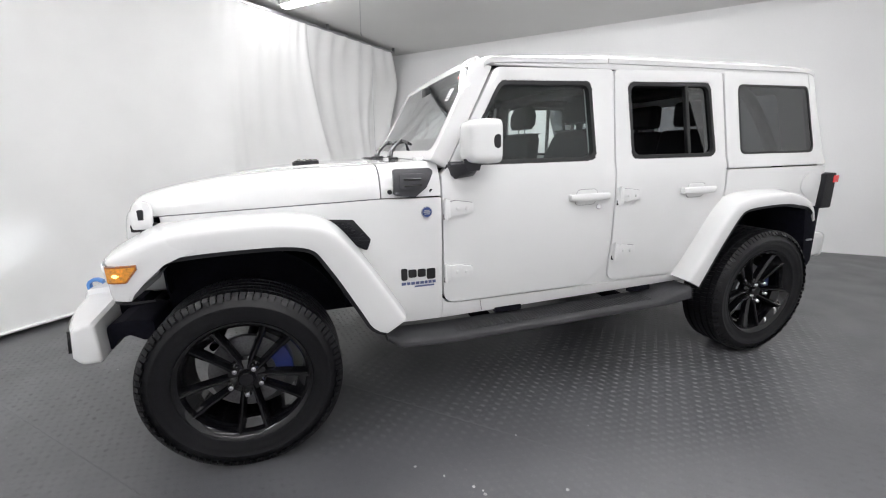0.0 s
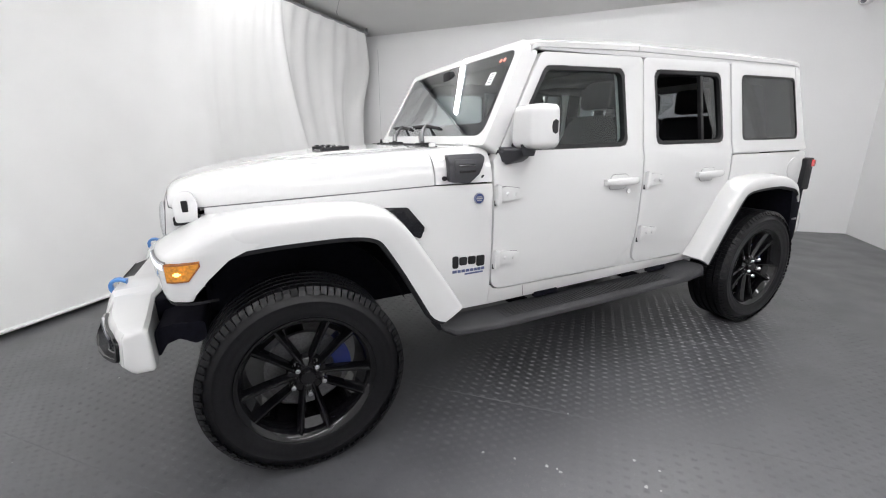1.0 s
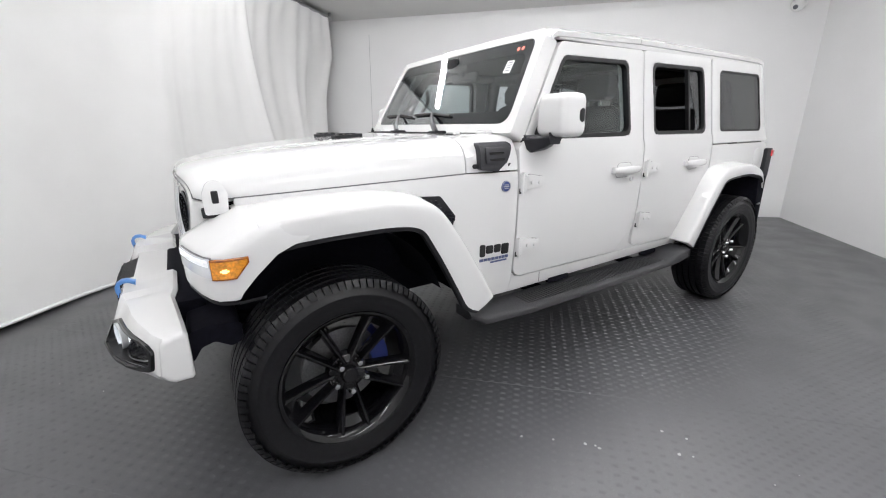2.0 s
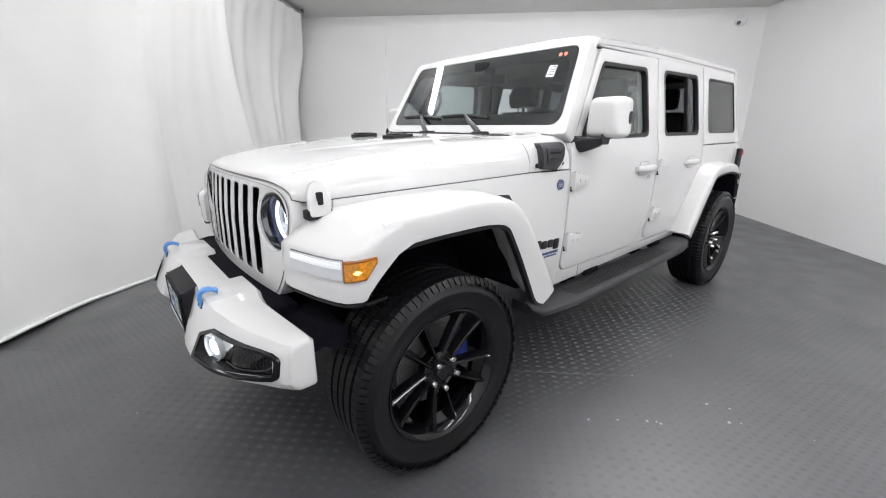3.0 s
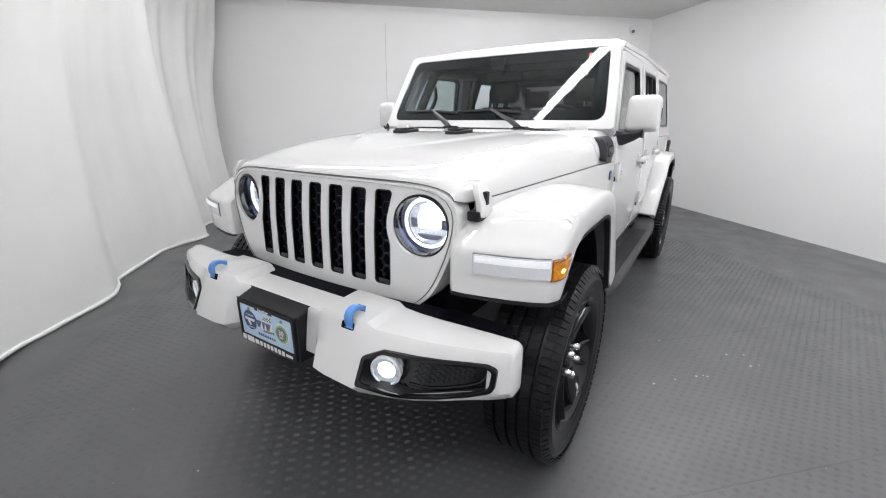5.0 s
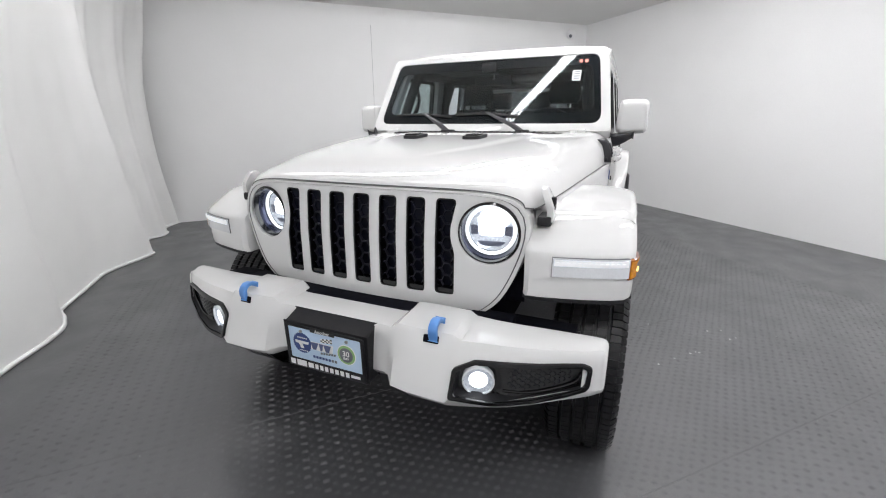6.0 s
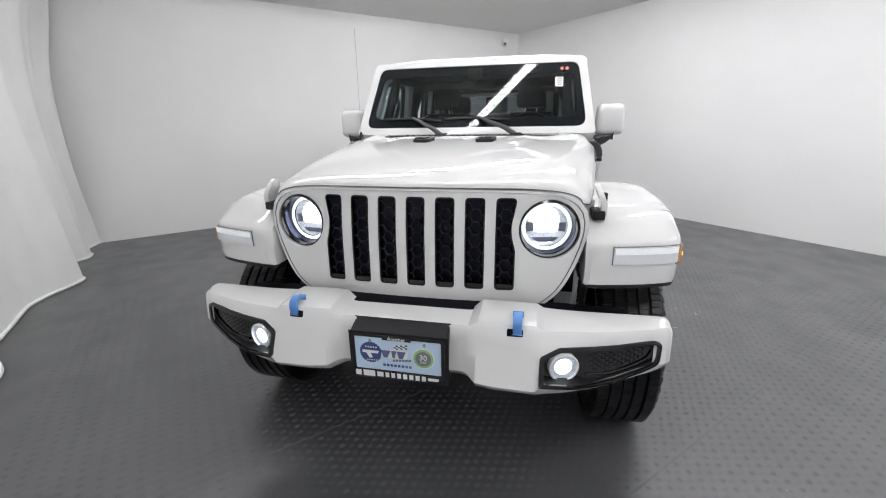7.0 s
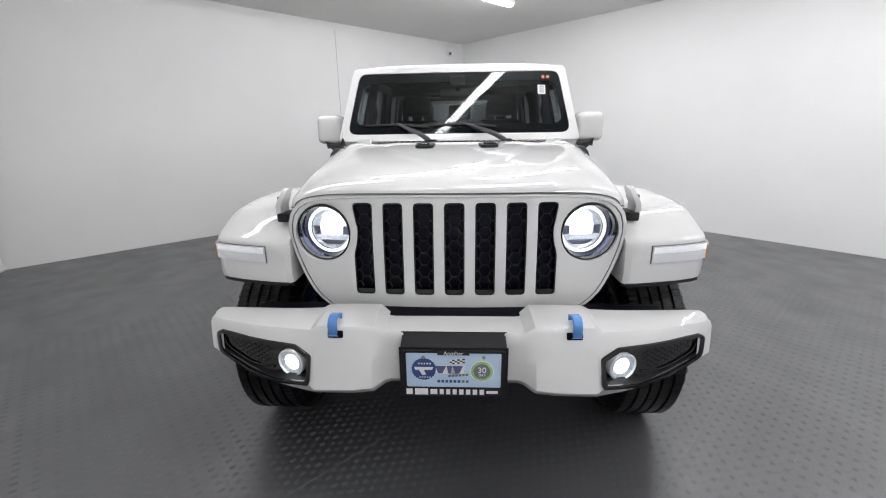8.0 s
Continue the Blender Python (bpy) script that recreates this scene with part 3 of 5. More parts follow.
def tub(s):
    out = rounded([(-0.28, 0.98), (0.42, 0.98), (0.60, 0.60), (0.72, 0.47), (0.944, 0.457), (0.944, 1.096), (0.66, 1.099), (-0.28, 1.066)], 0.006, 2)
    bm = slab(out, (), lambda x, z: Vector((x, fender_w(x, z), z)), lambda x, z: Vector((x, fender_w(x, z) - 0.05, z)), levels=LEVELS, cuts=(-0.1, 0.1, 0.3, 0.45, 0.66, 0.8), bevel=0.004)
    part("fender_panel", side(bm, s), PAINT, car)
    # sill under the doors and the pillar strips behind them
    bm = side_slab([(0.945, 0.455), (2.56, 0.47), (2.53, 0.60), (2.47, 0.55), (2.42, 0.522), (1.80, 0.527), (1.10, 0.537), (1.02, 0.537), (0.97, 0.548), (0.945, 0.575)], (), 0.0, 0.08, 0.003)
    sl = part("sill", side(bm, s), PAINT, car)
    part("sill_seam", side(tube([(1.175 - 0.25 * (z - 0.46), width_at(z) + 0.0005, z) for z in (0.466, 0.48, 0.50, 0.52, 0.532)], 0.0016, 6), s), SEAM, sl)
    out = rounded([(2.665, 0.84), (2.90, 0.95), (3.43, 0.95), (3.545, 0.60), (3.66, 0.60), (3.672, 1.152), (2.79, 1.158), (2.785, 0.99)], 0.02, 3)
    bm = side_slab(out, (), 0.0, 0.05)
    part("rear_quarter", side(bm, s), PAINT, car)
    out = rounded([(2.792, 1.165), (3.668, 1.163), (3.655, 1.20), (3.525, 1.735), (2.752, 1.735), (2.792, 1.20)], [0.01, 0.02, 0.1, 0.06, 0.01, 0.02], 4)
    q = part("hardtop_side", side(side_slab(out, [QUARTER], 0.002, 0.05), s), PAINT, car)
    window_set(QUARTER, q, s, GLASS_DARK, inset=0.001, seal=0.009)
    part("pillar", side(side_slab([(1.935, 0.56), (1.99, 0.56), (1.99, 1.70), (1.935, 1.70)], (), -0.03, 0.05, 0), s), SEAL, car)
    part("door_jamb", side(side_slab([(1.66, 0.50), (2.60, 0.50), (2.60, 0.85), (1.66, 0.85)], (), -0.014, 0.04, 0), s), PAINT, car)
    part("rear_pillar", side(side_slab([(2.70, 0.98), (2.82, 0.98), (2.82, 1.72), (2.70, 1.72)], (), -0.03, 0.05, 0), s), SEAL, car)
    # black air duct cover on the cowl
    def cw(z):
        return lerp(z, [1.10, 1.175, 1.205, 1.23, 1.246], [0.800, 0.792, 0.781, 0.760, 0.730])
    out = rounded([(0.715, 1.116), (0.815, 1.104), (0.872, 1.145), (0.915, 1.222), (0.900, 1.236), (0.725, 1.234)], 0.016, 4)
    lv = (1.13, 1.15, 1.175, 1.19, 1.205, 1.22)
    c = part("cowl_cover", side(slab(out, (), lambda x, z: Vector((x, cw(z) + 0.024, z)), lambda x, z: Vector((x, cw(z) - 0.012, z)), levels=lv, bevel=0.007), s), TRIM, car)
    inner = [(0.742, 1.142), (0.81, 1.135), (0.848, 1.16), (0.878, 1.212), (0.748, 1.214)]
    part("cover_face", side(slab(rounded(inner, 0.015), (), lambda x, z: Vector((x, cw(z) + 0.031, z)), lambda x, z: Vector((x, cw(z) + 0.01, z)), levels=lv, bevel=0.005), s), TRIM, c)
    for k in range(2):
        z0 = 1.155 + 0.028 * k
        part("cover_rib", side(slab(rounded([(0.765, z0), (0.845, z0), (0.850, z0 + 0.009), (0.765, z0 + 0.009)], 0.003), (), lambda x, z: Vector((x, cw(z) + 0.034, z)), lambda x, z: Vector((x, cw(z) + 0.02, z)), bevel=0.001), s), GLOSS_BLACK, c)
    for x, z in ((0.700, 1.132), (0.900, 1.128)):
        part("bolt", side(moved(disc(0.011, 0, 0.014, 10, 0.003), Matrix.Translation((x, cw(z) - 0.006, z))), s), PLASTIC, car)
    # honeycomb air vent behind the flare
    out = rounded([(0.395, 1.020), (0.525, 1.012), (0.600, 0.915), (0.580, 0.860), (0.50, 0.90)], 0.012, 3)
    v = part("side_vent", side(slab(out, (), lambda x, z: Vector((x, fender_w(x, z) + 0.006, z)), lambda x, z: Vector((x, fender_w(x, z) - 0.02, z)), bevel=0.004), s), PLASTIC, car)
    bm = bmesh.new()
    for i in range(7):
        for j in range(8):
            x, z = 0.43 + i * 0.024 + (j % 2) * 0.012, 0.885 + j * 0.017
            if z > 1.0 or z > 1.0 - (x - 0.51) * 1.2 or z < 0.93 - (x - 0.47) * 0.6:
                continue
            into(bm, moved(lathe([(0.010, 0.0), (0.0075, 0.0), (0.0075, 0.006), (0.010, 0.006)], 6), Matrix.Translation((x, fender_w(x, z) + 0.005, z))))
    part("honeycomb", side(bm, s), MESH, v)


# -- fender flares --
def flare(s, path, inner, drop, lean, name, n=44):
    """A wide wheel-arch flare along a path in (x, z); inner(x, i) is the body's width there and drop the depth of its outer lip."""
    pts = spline([(x, 0, z) for x, z in path], n)
    rings = []
    for i, p in enumerate(pts):
        d = (pts[min(i + 1, n - 1)] - pts[max(i - 1, 0)]).normalized()
        nn = Vector((-d.z, 0, d.x))
        f = i / (n - 1)
        k = drop(f)
        wi = inner(p.x, p.z)
        wo = lean(f)
        prof = [(wi - 0.03, 0.004), (wi + 0.3 * (wo - wi), 0.006), (wo - 0.060, -0.004), (wo - 0.030, -0.008), (wo - 0.012, -0.013), (wo - 0.003, -0.022), (wo, -0.034), (wo + 0.001, -0.046),
                (wo + 0.002, -0.5 * k - 0.02), (wo - 0.001, -k + 0.008), (wo - 0.002, -k), (wo - 0.022, -k - 0.003), (wo - 0.03, -k + 0.01), (wo - 0.035, -0.06), (wo - 0.06, -0.035), (wi - 0.03, -0.03)]
        rings.append([p + nn * o + Vector((0, w, 0)) for w, o in prof])
    ob = part(name, side(loft(rings), s), PAINT, car, smooth=35)
    out = Vector((0, 0.002, 0))
    lip = []
    for r in rings:
        d = (r[10] - r[8]).normalized()
        lip.append([r[10] + out - d * 0.003, r[10] + out * 0.5 + d * 0.013, r[11] + d * 0.013, r[12]])
    bm = loft(lip)
    part("flare_lip", side(bm, s), PLASTIC, ob)
    return ob


FRONT_ARCH = [(-0.25, 1.036), (-0.12, 1.051), (0.02, 1.058), (0.25, 1.056), (0.41, 1.016), (0.52, 0.895), (0.635, 0.717), (0.733, 0.553)]
REAR_ARCH = [(2.462, 0.515), (2.585, 0.735), (2.705, 0.920), (2.80, 0.995), (2.97, 1.016), (3.22, 1.012), (3.38, 0.965), (3.455, 0.895), (3.485, 0.82)]


def flares(s):
    f = flare(s, FRONT_ARCH, lambda x, z: min(lerp(x, [-0.45, -0.3, 0.0, 0.45, 0.70], [0.62, 0.66, 0.70, 0.765, 0.79]), 0.80),
              lambda f: lerp(f, [0, 0.15, 0.45, 0.7, 0.94, 0.97, 1], [0.105, 0.109, 0.114, 0.142, 0.162, 0.152, 0.124]), lambda f: lerp(f, [0, 0.12, 0.3, 1], [0.945, 0.95, 0.95, 0.935]), "front_flare")
    # blunt swept nose of the flare with the running light and the turn signal
    plan = [(-0.455, 0.622), (-0.470, 0.640), (-0.468, 0.685), (-0.455, 0.75), (-0.436, 0.83), (-0.412, 0.90), (-0.392, 0.935), (-0.360, 0.952), (-0.31, 0.955), (-0.26, 0.953)]
    rings = []
    for z, push, draw, tail in ((0.788, 0.012, 0.012, -0.335), (0.794, 0.003, 0.003, -0.330), (0.815, 0.0, 0.0, -0.318), (0.86, 0.0, 0.0, -0.275), (0.92, 0.0, 0.002, -0.205), (0.942, 0.003, 0.001, -0.155),
                                (0.951, 0.010, 0.001, -0.13), (0.962, 0.026, 0.002, -0.10), (0.976, 0.052, 0.003, -0.10), (0.998, 0.092, 0.005, -0.10), (1.020, 0.132, 0.010, -0.10), (1.034, 0.164, 0.022, -0.10), (1.042, 0.190, 0.050, -0.10)):
        ring = [(min(x + push, tail - 0.01), max(y - draw, 0.62)) for x, y in plan]
        outer = ring[-1][1]
        ring = ring + [(tail, outer), (tail, 0.62)]
        rings.append([(x, y, z) for x, y in ring])
    part("flare_nose", side(loft(rings), s), PAINT, f, smooth=42)
    lip = [(x + 0.006, y - 0.004) for x, y in plan] + [(-0.335, 0.955), (-0.335, 0.90), (-0.40, 0.80), (-0.43, 0.66)]
    part("nose_lip", side(prism(lip, "z", 0.779, 0.7885), s), PLASTIC, f)

    def along(t, out=0.0):
        """A place on the nose's face, t from the inner end to the outer."""
        p = spline([(x, y, 0) for x, y in plan[1:]], 60)
        i = min(int(t * 59), 58)
        d = (p[i + 1] - p[i]).normalized()
        return p[i].lerp(p[i + 1], t * 59 - i) + Vector((-d.y, d.x, 0)) * out

    def strip(t0, t1, z0, z1, out, back=-0.012, n=9, end=0.0):
        rows = []
        for k in range(n):
            t = t0 + (t1 - t0) * k / (n - 1)
            a, b = along(t, out), along(t, back)
            e = end * max(0.0, k - (n - 4)) / 3
            rows.append([(a.x, a.y, z0 + 0.004 + e), (a.x, a.y, z1 - 0.004), (b.x, b.y, z1), (b.x, b.y, z0 + e)])
        return loft(rows)

    part("lamp_gasket", side(strip(0.156, 0.688, 0.8662, 0.9388, 0.003), s), SEAM, f)
    lamp = part("running_light", side(strip(0.16, 0.685, 0.868, 0.937, 0.007), s), LENS_GREY, car, "clear lens over a ribbed reflector")
    part("light_strip", side(strip(0.17, 0.675, 0.905, 0.934, 0.0085), s), LED_DIM, lamp, "faintly lit white strip")
    for k in range(13):
        t = 0.185 + k * 0.037
        part("led", side(strip(t, t + 0.020, 0.912, 0.926, 0.0100, 0.0, 3), s), LED_DOT, lamp)
    part("signal_rim", side(strip(0.688, 0.930, 0.862, 0.934, 0.0065, end=0.048), s), AMBER_DARK, f, "dark amber lens edge")
    part("turn_signal", side(strip(0.698, 0.918, 0.868, 0.928, 0.009, end=0.044), s), AMBER, f, "amber turn signal lens")
    for t0, z0, d in ((0.750, 0.890, 0.050), (0.762, 0.886, 0.026)):
        part("signal_bulb", side(strip(t0, t0 + d, z0, z0 + (0.012 if d > 0.03 else 0.020), 0.0105, n=4), s), AMBER_LIT, f, "lit amber spot")
    flare(s, REAR_ARCH, lambda x, z: width_at(z) - 0.01, lambda f: lerp(f, [0, 0.3, 0.8, 1], [0.110, 0.088, 0.080, 0.035]), lambda f: lerp(f, [0, 0.3, 0.8, 1], [0.915, 0.94, 0.94, 0.935]), "rear_flare")


# -- hood, grille, bumper --
def hood_point(x, v):
    hw = ease(x, [-0.446, -0.41, -0.25, 0.2, 0.66], [0.600, 0.630, 0.655, 0.720, 0.785])
    ze = ease(x, [-0.446, -0.41, -0.25, 0.1, 0.66], [1.076, 1.068, 1.072, 1.084, 1.104])
    zc = ease(x, [-0.446, -0.440, -0.428, -0.395, -0.30, -0.10, 0.15, 0.40, 0.70], [1.128, 1.138, 1.147, 1.160, 1.182, 1.213, 1.237, 1.251, 1.262])
    a = abs(v)
    e = ease(x, [-0.446, 0.1, 0.66], [6.5, 8.0, 14.0])
    z = ze + (zc - ze) * max(0.0, 1 - a ** e) ** 0.46
    edge = ease(x, [-0.15, 0.1, 0.45, 0.66], [0.12, 0.36, 0.46, 0.47])
    t = min(max((a - edge) / 0.10, 0.0), 1.0)
    dome = 0.008 * ease(x, [-0.2, 0.1, 0.4, 0.66], [0, 0.7, 1, 1]) * (1 - t * t * (3 - 2 * t))
    back = 0.042 * (hw * v / 0.6) ** 2 * (1 - ease(x, [-0.446, -0.10], [0.0, 1.0]))
    return Vector((x + back, hw * v, z + dome))


def hood():
    xs = [-0.446, -0.4445, -0.442, -0.439, -0.435, -0.430, -0.424, -0.416, -0.405, -0.392] + [-0.375 + 1.031 * i / 100 for i in range(101)]
    vs = [-math.cos(math.pi * i / 100) ** 0.25 for i in (0, 2, 3, 4, *range(6, 50))]
    vs = [v for v in vs if v < -0.53] + [-0.52 + 0.02 * i for i in range(26)]
    vs = vs + [0] + [-v for v in reversed(vs)]
    rings = []
    for x in xs:
        top = [hood_point(x, v) for v in vs]
        rings.append(top + [top[-1] + Vector((0, -0.02, -0.002)), top[0] + Vector((0, 0.02, -0.002))])
    h = part("hood", loft(rings), PAINT, car, smooth=50)
    part("hood_seal", tube([hood_point(-0.445, v) + Vector((-0.001, 0, -0.003)) for v in vs], 0.0022, 6), SEAM, h, "thin grey rubber seal")
    for s in (1, -1):
        part("seam_strip", side(tube([hood_point(x, 1.0) + Vector((0, 0.0005, -0.003)) for x in xs], 0.0022, 6), s), SEAM, h)
        v = slab(rounded([(0.26, 0.125), (0.40, 0.115), (0.415, 0.225), (0.27, 0.215)], 0.03), (), lambda a, b: Vector((a, b, hood_point(a, b / 0.72).z + 0.016)),
                 lambda a, b: Vector((a, b, hood_point(a, b / 0.72).z - 0.02)), bevel=0.010, seg=3)
        vent = part("hood_vent", side(v, s), PLASTIC, car, "black plastic hood vent")
        for k in range(3):
            part("louvre", side(box(0.285 + k * 0.035, 0.305 + k * 0.035, 0.14, 0.205, 1.258, 1.278, 0.004), s), GLOSS_BLACK, vent)
        # rubber and white hood latch
        la = empty_part("hood_latch", car)
        def lat(b, d):
            return 0.690 + d - 0.42 * max(0, b - 1.07)
        bm = slab(rounded([(-0.376, 1.022), (-0.304, 1.022), (-0.297, 1.090), (-0.314, 1.136), (-0.358, 1.136), (-0.379, 1.090)], [0.012, 0.012, 0.03, 0.035, 0.035, 0.03]), (),
                  lambda a, b: Vector((a, lat(b, 0), b)), lambda a, b: Vector((a, lat(b, -0.020), b)), levels=(1.07, 1.10), bevel=0.007)
        part("latch_plate", side(bm, s), PAINT, la)
        part("latch_grip", side(box(-0.350, -0.328, 0.676, 0.693, 1.060, 1.104, 0.005), s), PLASTIC, la)
        part("latch_base", side(box(-0.386, -0.294, 0.64, 0.686, 1.010, 1.044, 0.008), s), PLASTIC, la)


def empty_part(name, parent):
    ob = new(name)
    ob.parent = parent
    ob.empty_display_size = 0.05
    return ob


def grille_x(z, y=0.0):
    """How far forward the grille stands: it leans back towards the top and bows back towards the sides."""
    return lerp(z, [0.66, 0.76, 0.965, 1.13], [-0.478, -0.482, -0.473, -0.448]) + 0.042 * (y / 0.6) ** 2


def grille():
    half = [(0.0, 1.122), (0.15, 1.122), (0.30, 1.121), (0.45, 1.116), (0.55, 1.103), (0.606, 1.070), (0.628, 1.015), (0.622, 0.950), (0.602, 0.880), (0.573, 0.807), (0.535, 0.742), (0.477, 0.690), (0.40, 0.667), (0.2, 0.659), (0, 0.657)]
    half = [(p.x, p.y) for p in spline([(y, z, 0) for y, z in half], 44)]
    out = half + [(-y, z) for y, z in reversed(half[1:-1])]
    holes = []
    for i in range(-3, 4):
        c = i * 0.1125
        pts = rounded([(c - 0.037, 0.748), (c + 0.037, 0.748), (c + 0.037, 1.094), (c - 0.037, 1.094)], 0.016, 4)
        if abs(i) == 3:
            sg = 1 if i > 0 else -1
            lo = [(c + sg * (0.037 - 0.016 * max(0.0, 1 - ((z - 0.985) / 0.075) ** 2)), z) for z in np.linspace(0.90, 1.07, 9)]
            a = [p for p in pts if (p[0] - c) * sg < 0 or p[1] < 0.80 or p[1] > 1.075]
            pts = sorted(a + lo, key=lambda p: math.atan2(p[1] - 0.92, (p[0] - c) * 4))
        holes.append(pts)
    lamps = [circle(sg * 0.492, 0.982, 0.108, 40) for sg in (1, -1)]
    bm = slab(out, holes + lamps, lambda y, z: Vector((grille_x(z, y), y, z)), lambda y, z: Vector((-0.335, y, z)), levels=[0.70, 0.74, 0.80, 0.86, 0.93, 1.0, 1.06], cuts=[i * 0.1125 / 2 for i in range(-10, 11)], bevel=0)

    def outer(e):
        return all(abs(v.co.x - grille_x(v.co.z, v.co.y)) < 1e-4 for v in e.verts) and all(any(abs(v.co.y - y) + abs(v.co.z - z) < 2e-4 for y, z in out) or is_border(v.co, out) for v in e.verts)

    soften(bm, 0.022, 5, 40, outer)
    soften(bm, 0.005, 2, 60, lambda e: all(v.co.x < grille_x(v.co.z, v.co.y) + 0.02 for v in e.verts))
    g = part("grille", bm, PAINT, car, "white grille with seven upright slots", smooth=45)
    for i in range(-3, 4):
        c = i * 0.1125
        hole = holes[i + 3]

        def near(k):
            return [(c + (y - c) * (1 - k / 0.037), 0.921 + (z - 0.921) * (1 - k / 0.173)) for y, z in hole]

        bm = slab(near(0.0004), [near(0.0055)], lambda y, z: Vector((grille_x(z, y) + 0.004, y, z)), lambda y, z: Vector((grille_x(z, y) + 0.055, y, z)), levels=[0.80, 0.93, 1.05], bevel=0.0015)
        part("slot_insert", bm, GLOSS_BLACK, g, "gloss black slot insert")
        bx = 0.042 * (c / 0.6) ** 2
        part("slot_back", box(-0.432 + bx, -0.425 + bx, c - 0.036, c + 0.036, 0.75, 1.092), NAVY, g)
        bm = bmesh.new()
        for col in (-1, 0, 1):
            for j in range(8):
                y, z = c + 0.0345 * col, 0.764 + 0.0475 * (j + (0.5 if col == 0 else 0.0))
                lo, hi = (z - 0.0237, z + 0.0237)
                if lo < 0.762 or hi > 1.096:
                    continue
                xx = grille_x(z, c) + 0.022

                def hexagon(a, b):
                    return [(min(max(y + a * math.cos(q), c - 0.0345), c + 0.0345), z + b * math.sin(q)) for q in (math.pi / 3 * t for t in range(6))]

                ring_o, ring_i = hexagon(0.0233, 0.0274), hexagon(0.0210, 0.0250)
                if col:
                    ring_o = [(c + col * 0.0345, q) if abs(p - c) > 0.0344 else (p, q) for p, q in ring_o]
                    ring_i = [(c + col * 0.0325, q) if abs(p - c) > 0.0324 else (p, q) for p, q in ring_i]
                into(bm, slab(ring_o, [ring_i], lambda a, b: Vector((xx, a, b)), lambda a, b: Vector((xx + 0.012, a, b)), bevel=0))
        part("slot_sill", loft([[(grille_x(0.77, c) + d, yy, zz) for d, zz in ((0.006, 0.751), (0.010, 0.768), (0.030, 0.772), (0.030, 0.751))] for yy in (c - 0.033, c + 0.033)]), GLOSS_BLACK, g)
        part("honeycomb", bm, MESH, g, "slate honeycomb mesh", smooth=0)
    ring = [(y * 0.975, 0.90 + (z - 0.90) * 0.962) for y, z in out]
    part("grille_seam", loft([[(grille_x(z, y) - 0.0012 + 0.0022 * math.sin(q), y + 0.0022 * math.cos(q) * (1 if y > 0 else -1), z) for q in (0, 1.57, 3.14, 4.71)] for y, z in ring + ring[:1]], caps=False), SEAM, g)
    for sg in (1, -1):
        headlight(sg, car)
    part("backing", box(-0.325, -0.315, -0.60, 0.60, 0.70, 1.09), DARK, g)


def is_border(co, out):
    y, z = co.y, co.z
    for i in range(len(out)):
        (a, b), (c, d) = out[i], out[(i + 1) % len(out)]
        L = math.hypot(c - a, d - b)
        if L < 1e-6:
            continue
        t = ((y - a) * (c - a) + (z - b) * (d - b)) / L / L
        if -0.01 <= t <= 1.01 and abs((y - a) * (d - b) - (z - b) * (c - a)) / L < 2e-4:
            return True
    return False


def headlight(sg, g):
    """Round lamp; its axis along x."""
    turn = Matrix.Translation((grille_x(0.98, 0.492) + 0.010, sg * 0.490, 0.981)) @ Matrix.Rotation(radians(90 - sg * 8), 4, "Z")   # local +y looks along -x
    la = part("headlight", moved(lathe([(0.108, 0.0), (0.108, -0.100), (0.100, -0.100), (0.100, 0.004)], 48), turn), GLOSS_BLACK, g, "round lit headlight with a bright ring")
    deep = turn @ Matrix.Translation((0, -0.026, 0))
    part("barrel", moved(lathe([(0.0998, -0.020), (0.0940, -0.050), (0.0965, -0.052), (0.0999, -0.024)], 48), turn), DARK_CHROME, la, "dark chrome barrel")
    part("reflector", moved(lathe([(0.100, -0.036), (0.092, -0.048), (0.06, -0.060), (0.0, -0.064), (0.0, -0.068), (0.1, -0.068)], 40), deep), GLOSS_BLACK, la)
    part("light_ring", moved(lathe([(0.0925, -0.026), (0.089, -0.021), (0.082, -0.021), (0.0785, -0.026), (0.086, -0.036)], 48), deep), LED_RING, la, "lit white ring")
    part("lamp_dish", moved(lathe([(0.079, -0.034), (0.070, -0.042), (0.045, -0.052), (0.0, -0.056), (0.0, -0.060), (0.079, -0.046)], 40), deep), DISH, la, "reflector dish with a faint glow of its own")
    part("light_bowl", moved(prism(rounded([(-0.040, -0.024), (0.040, -0.024), (0.044, 0.018), (0.032, 0.046), (-0.032, 0.046), (-0.044, 0.018)], 0.010, 4), "y", -0.056, -0.036, bevel=0.005), deep), LED, la, "lit projector bowl")
    for sx in (-1, 1):
        wedge = rounded([(sx * 0.046, -0.020), (sx * 0.072, -0.024), (sx * 0.075, 0.013), (sx * 0.047, 0.011)], 0.004, 3)
        part("light_bar", moved(prism(wedge, "y", -0.052, -0.036, bevel=0.002), deep), LAMP_GREY, la)
    part("light_bar", moved(prism(rounded([(-0.040, -0.064), (0.040, -0.064), (0.056, -0.046), (-0.056, -0.046)], 0.006, 3), "y", -0.054, -0.042, bevel=0.002), deep), LAMP_GREY, la)
    prof = [(0.104 * math.cos(a), 0.008 + 0.022 * math.sin(a)) for a in np.linspace(0, math.pi / 2, 7)]
    ob = part("lens", moved(lathe(prof, 40, ends=True), turn), LENS, la, smooth=80)
    ob.visible_shadow = False


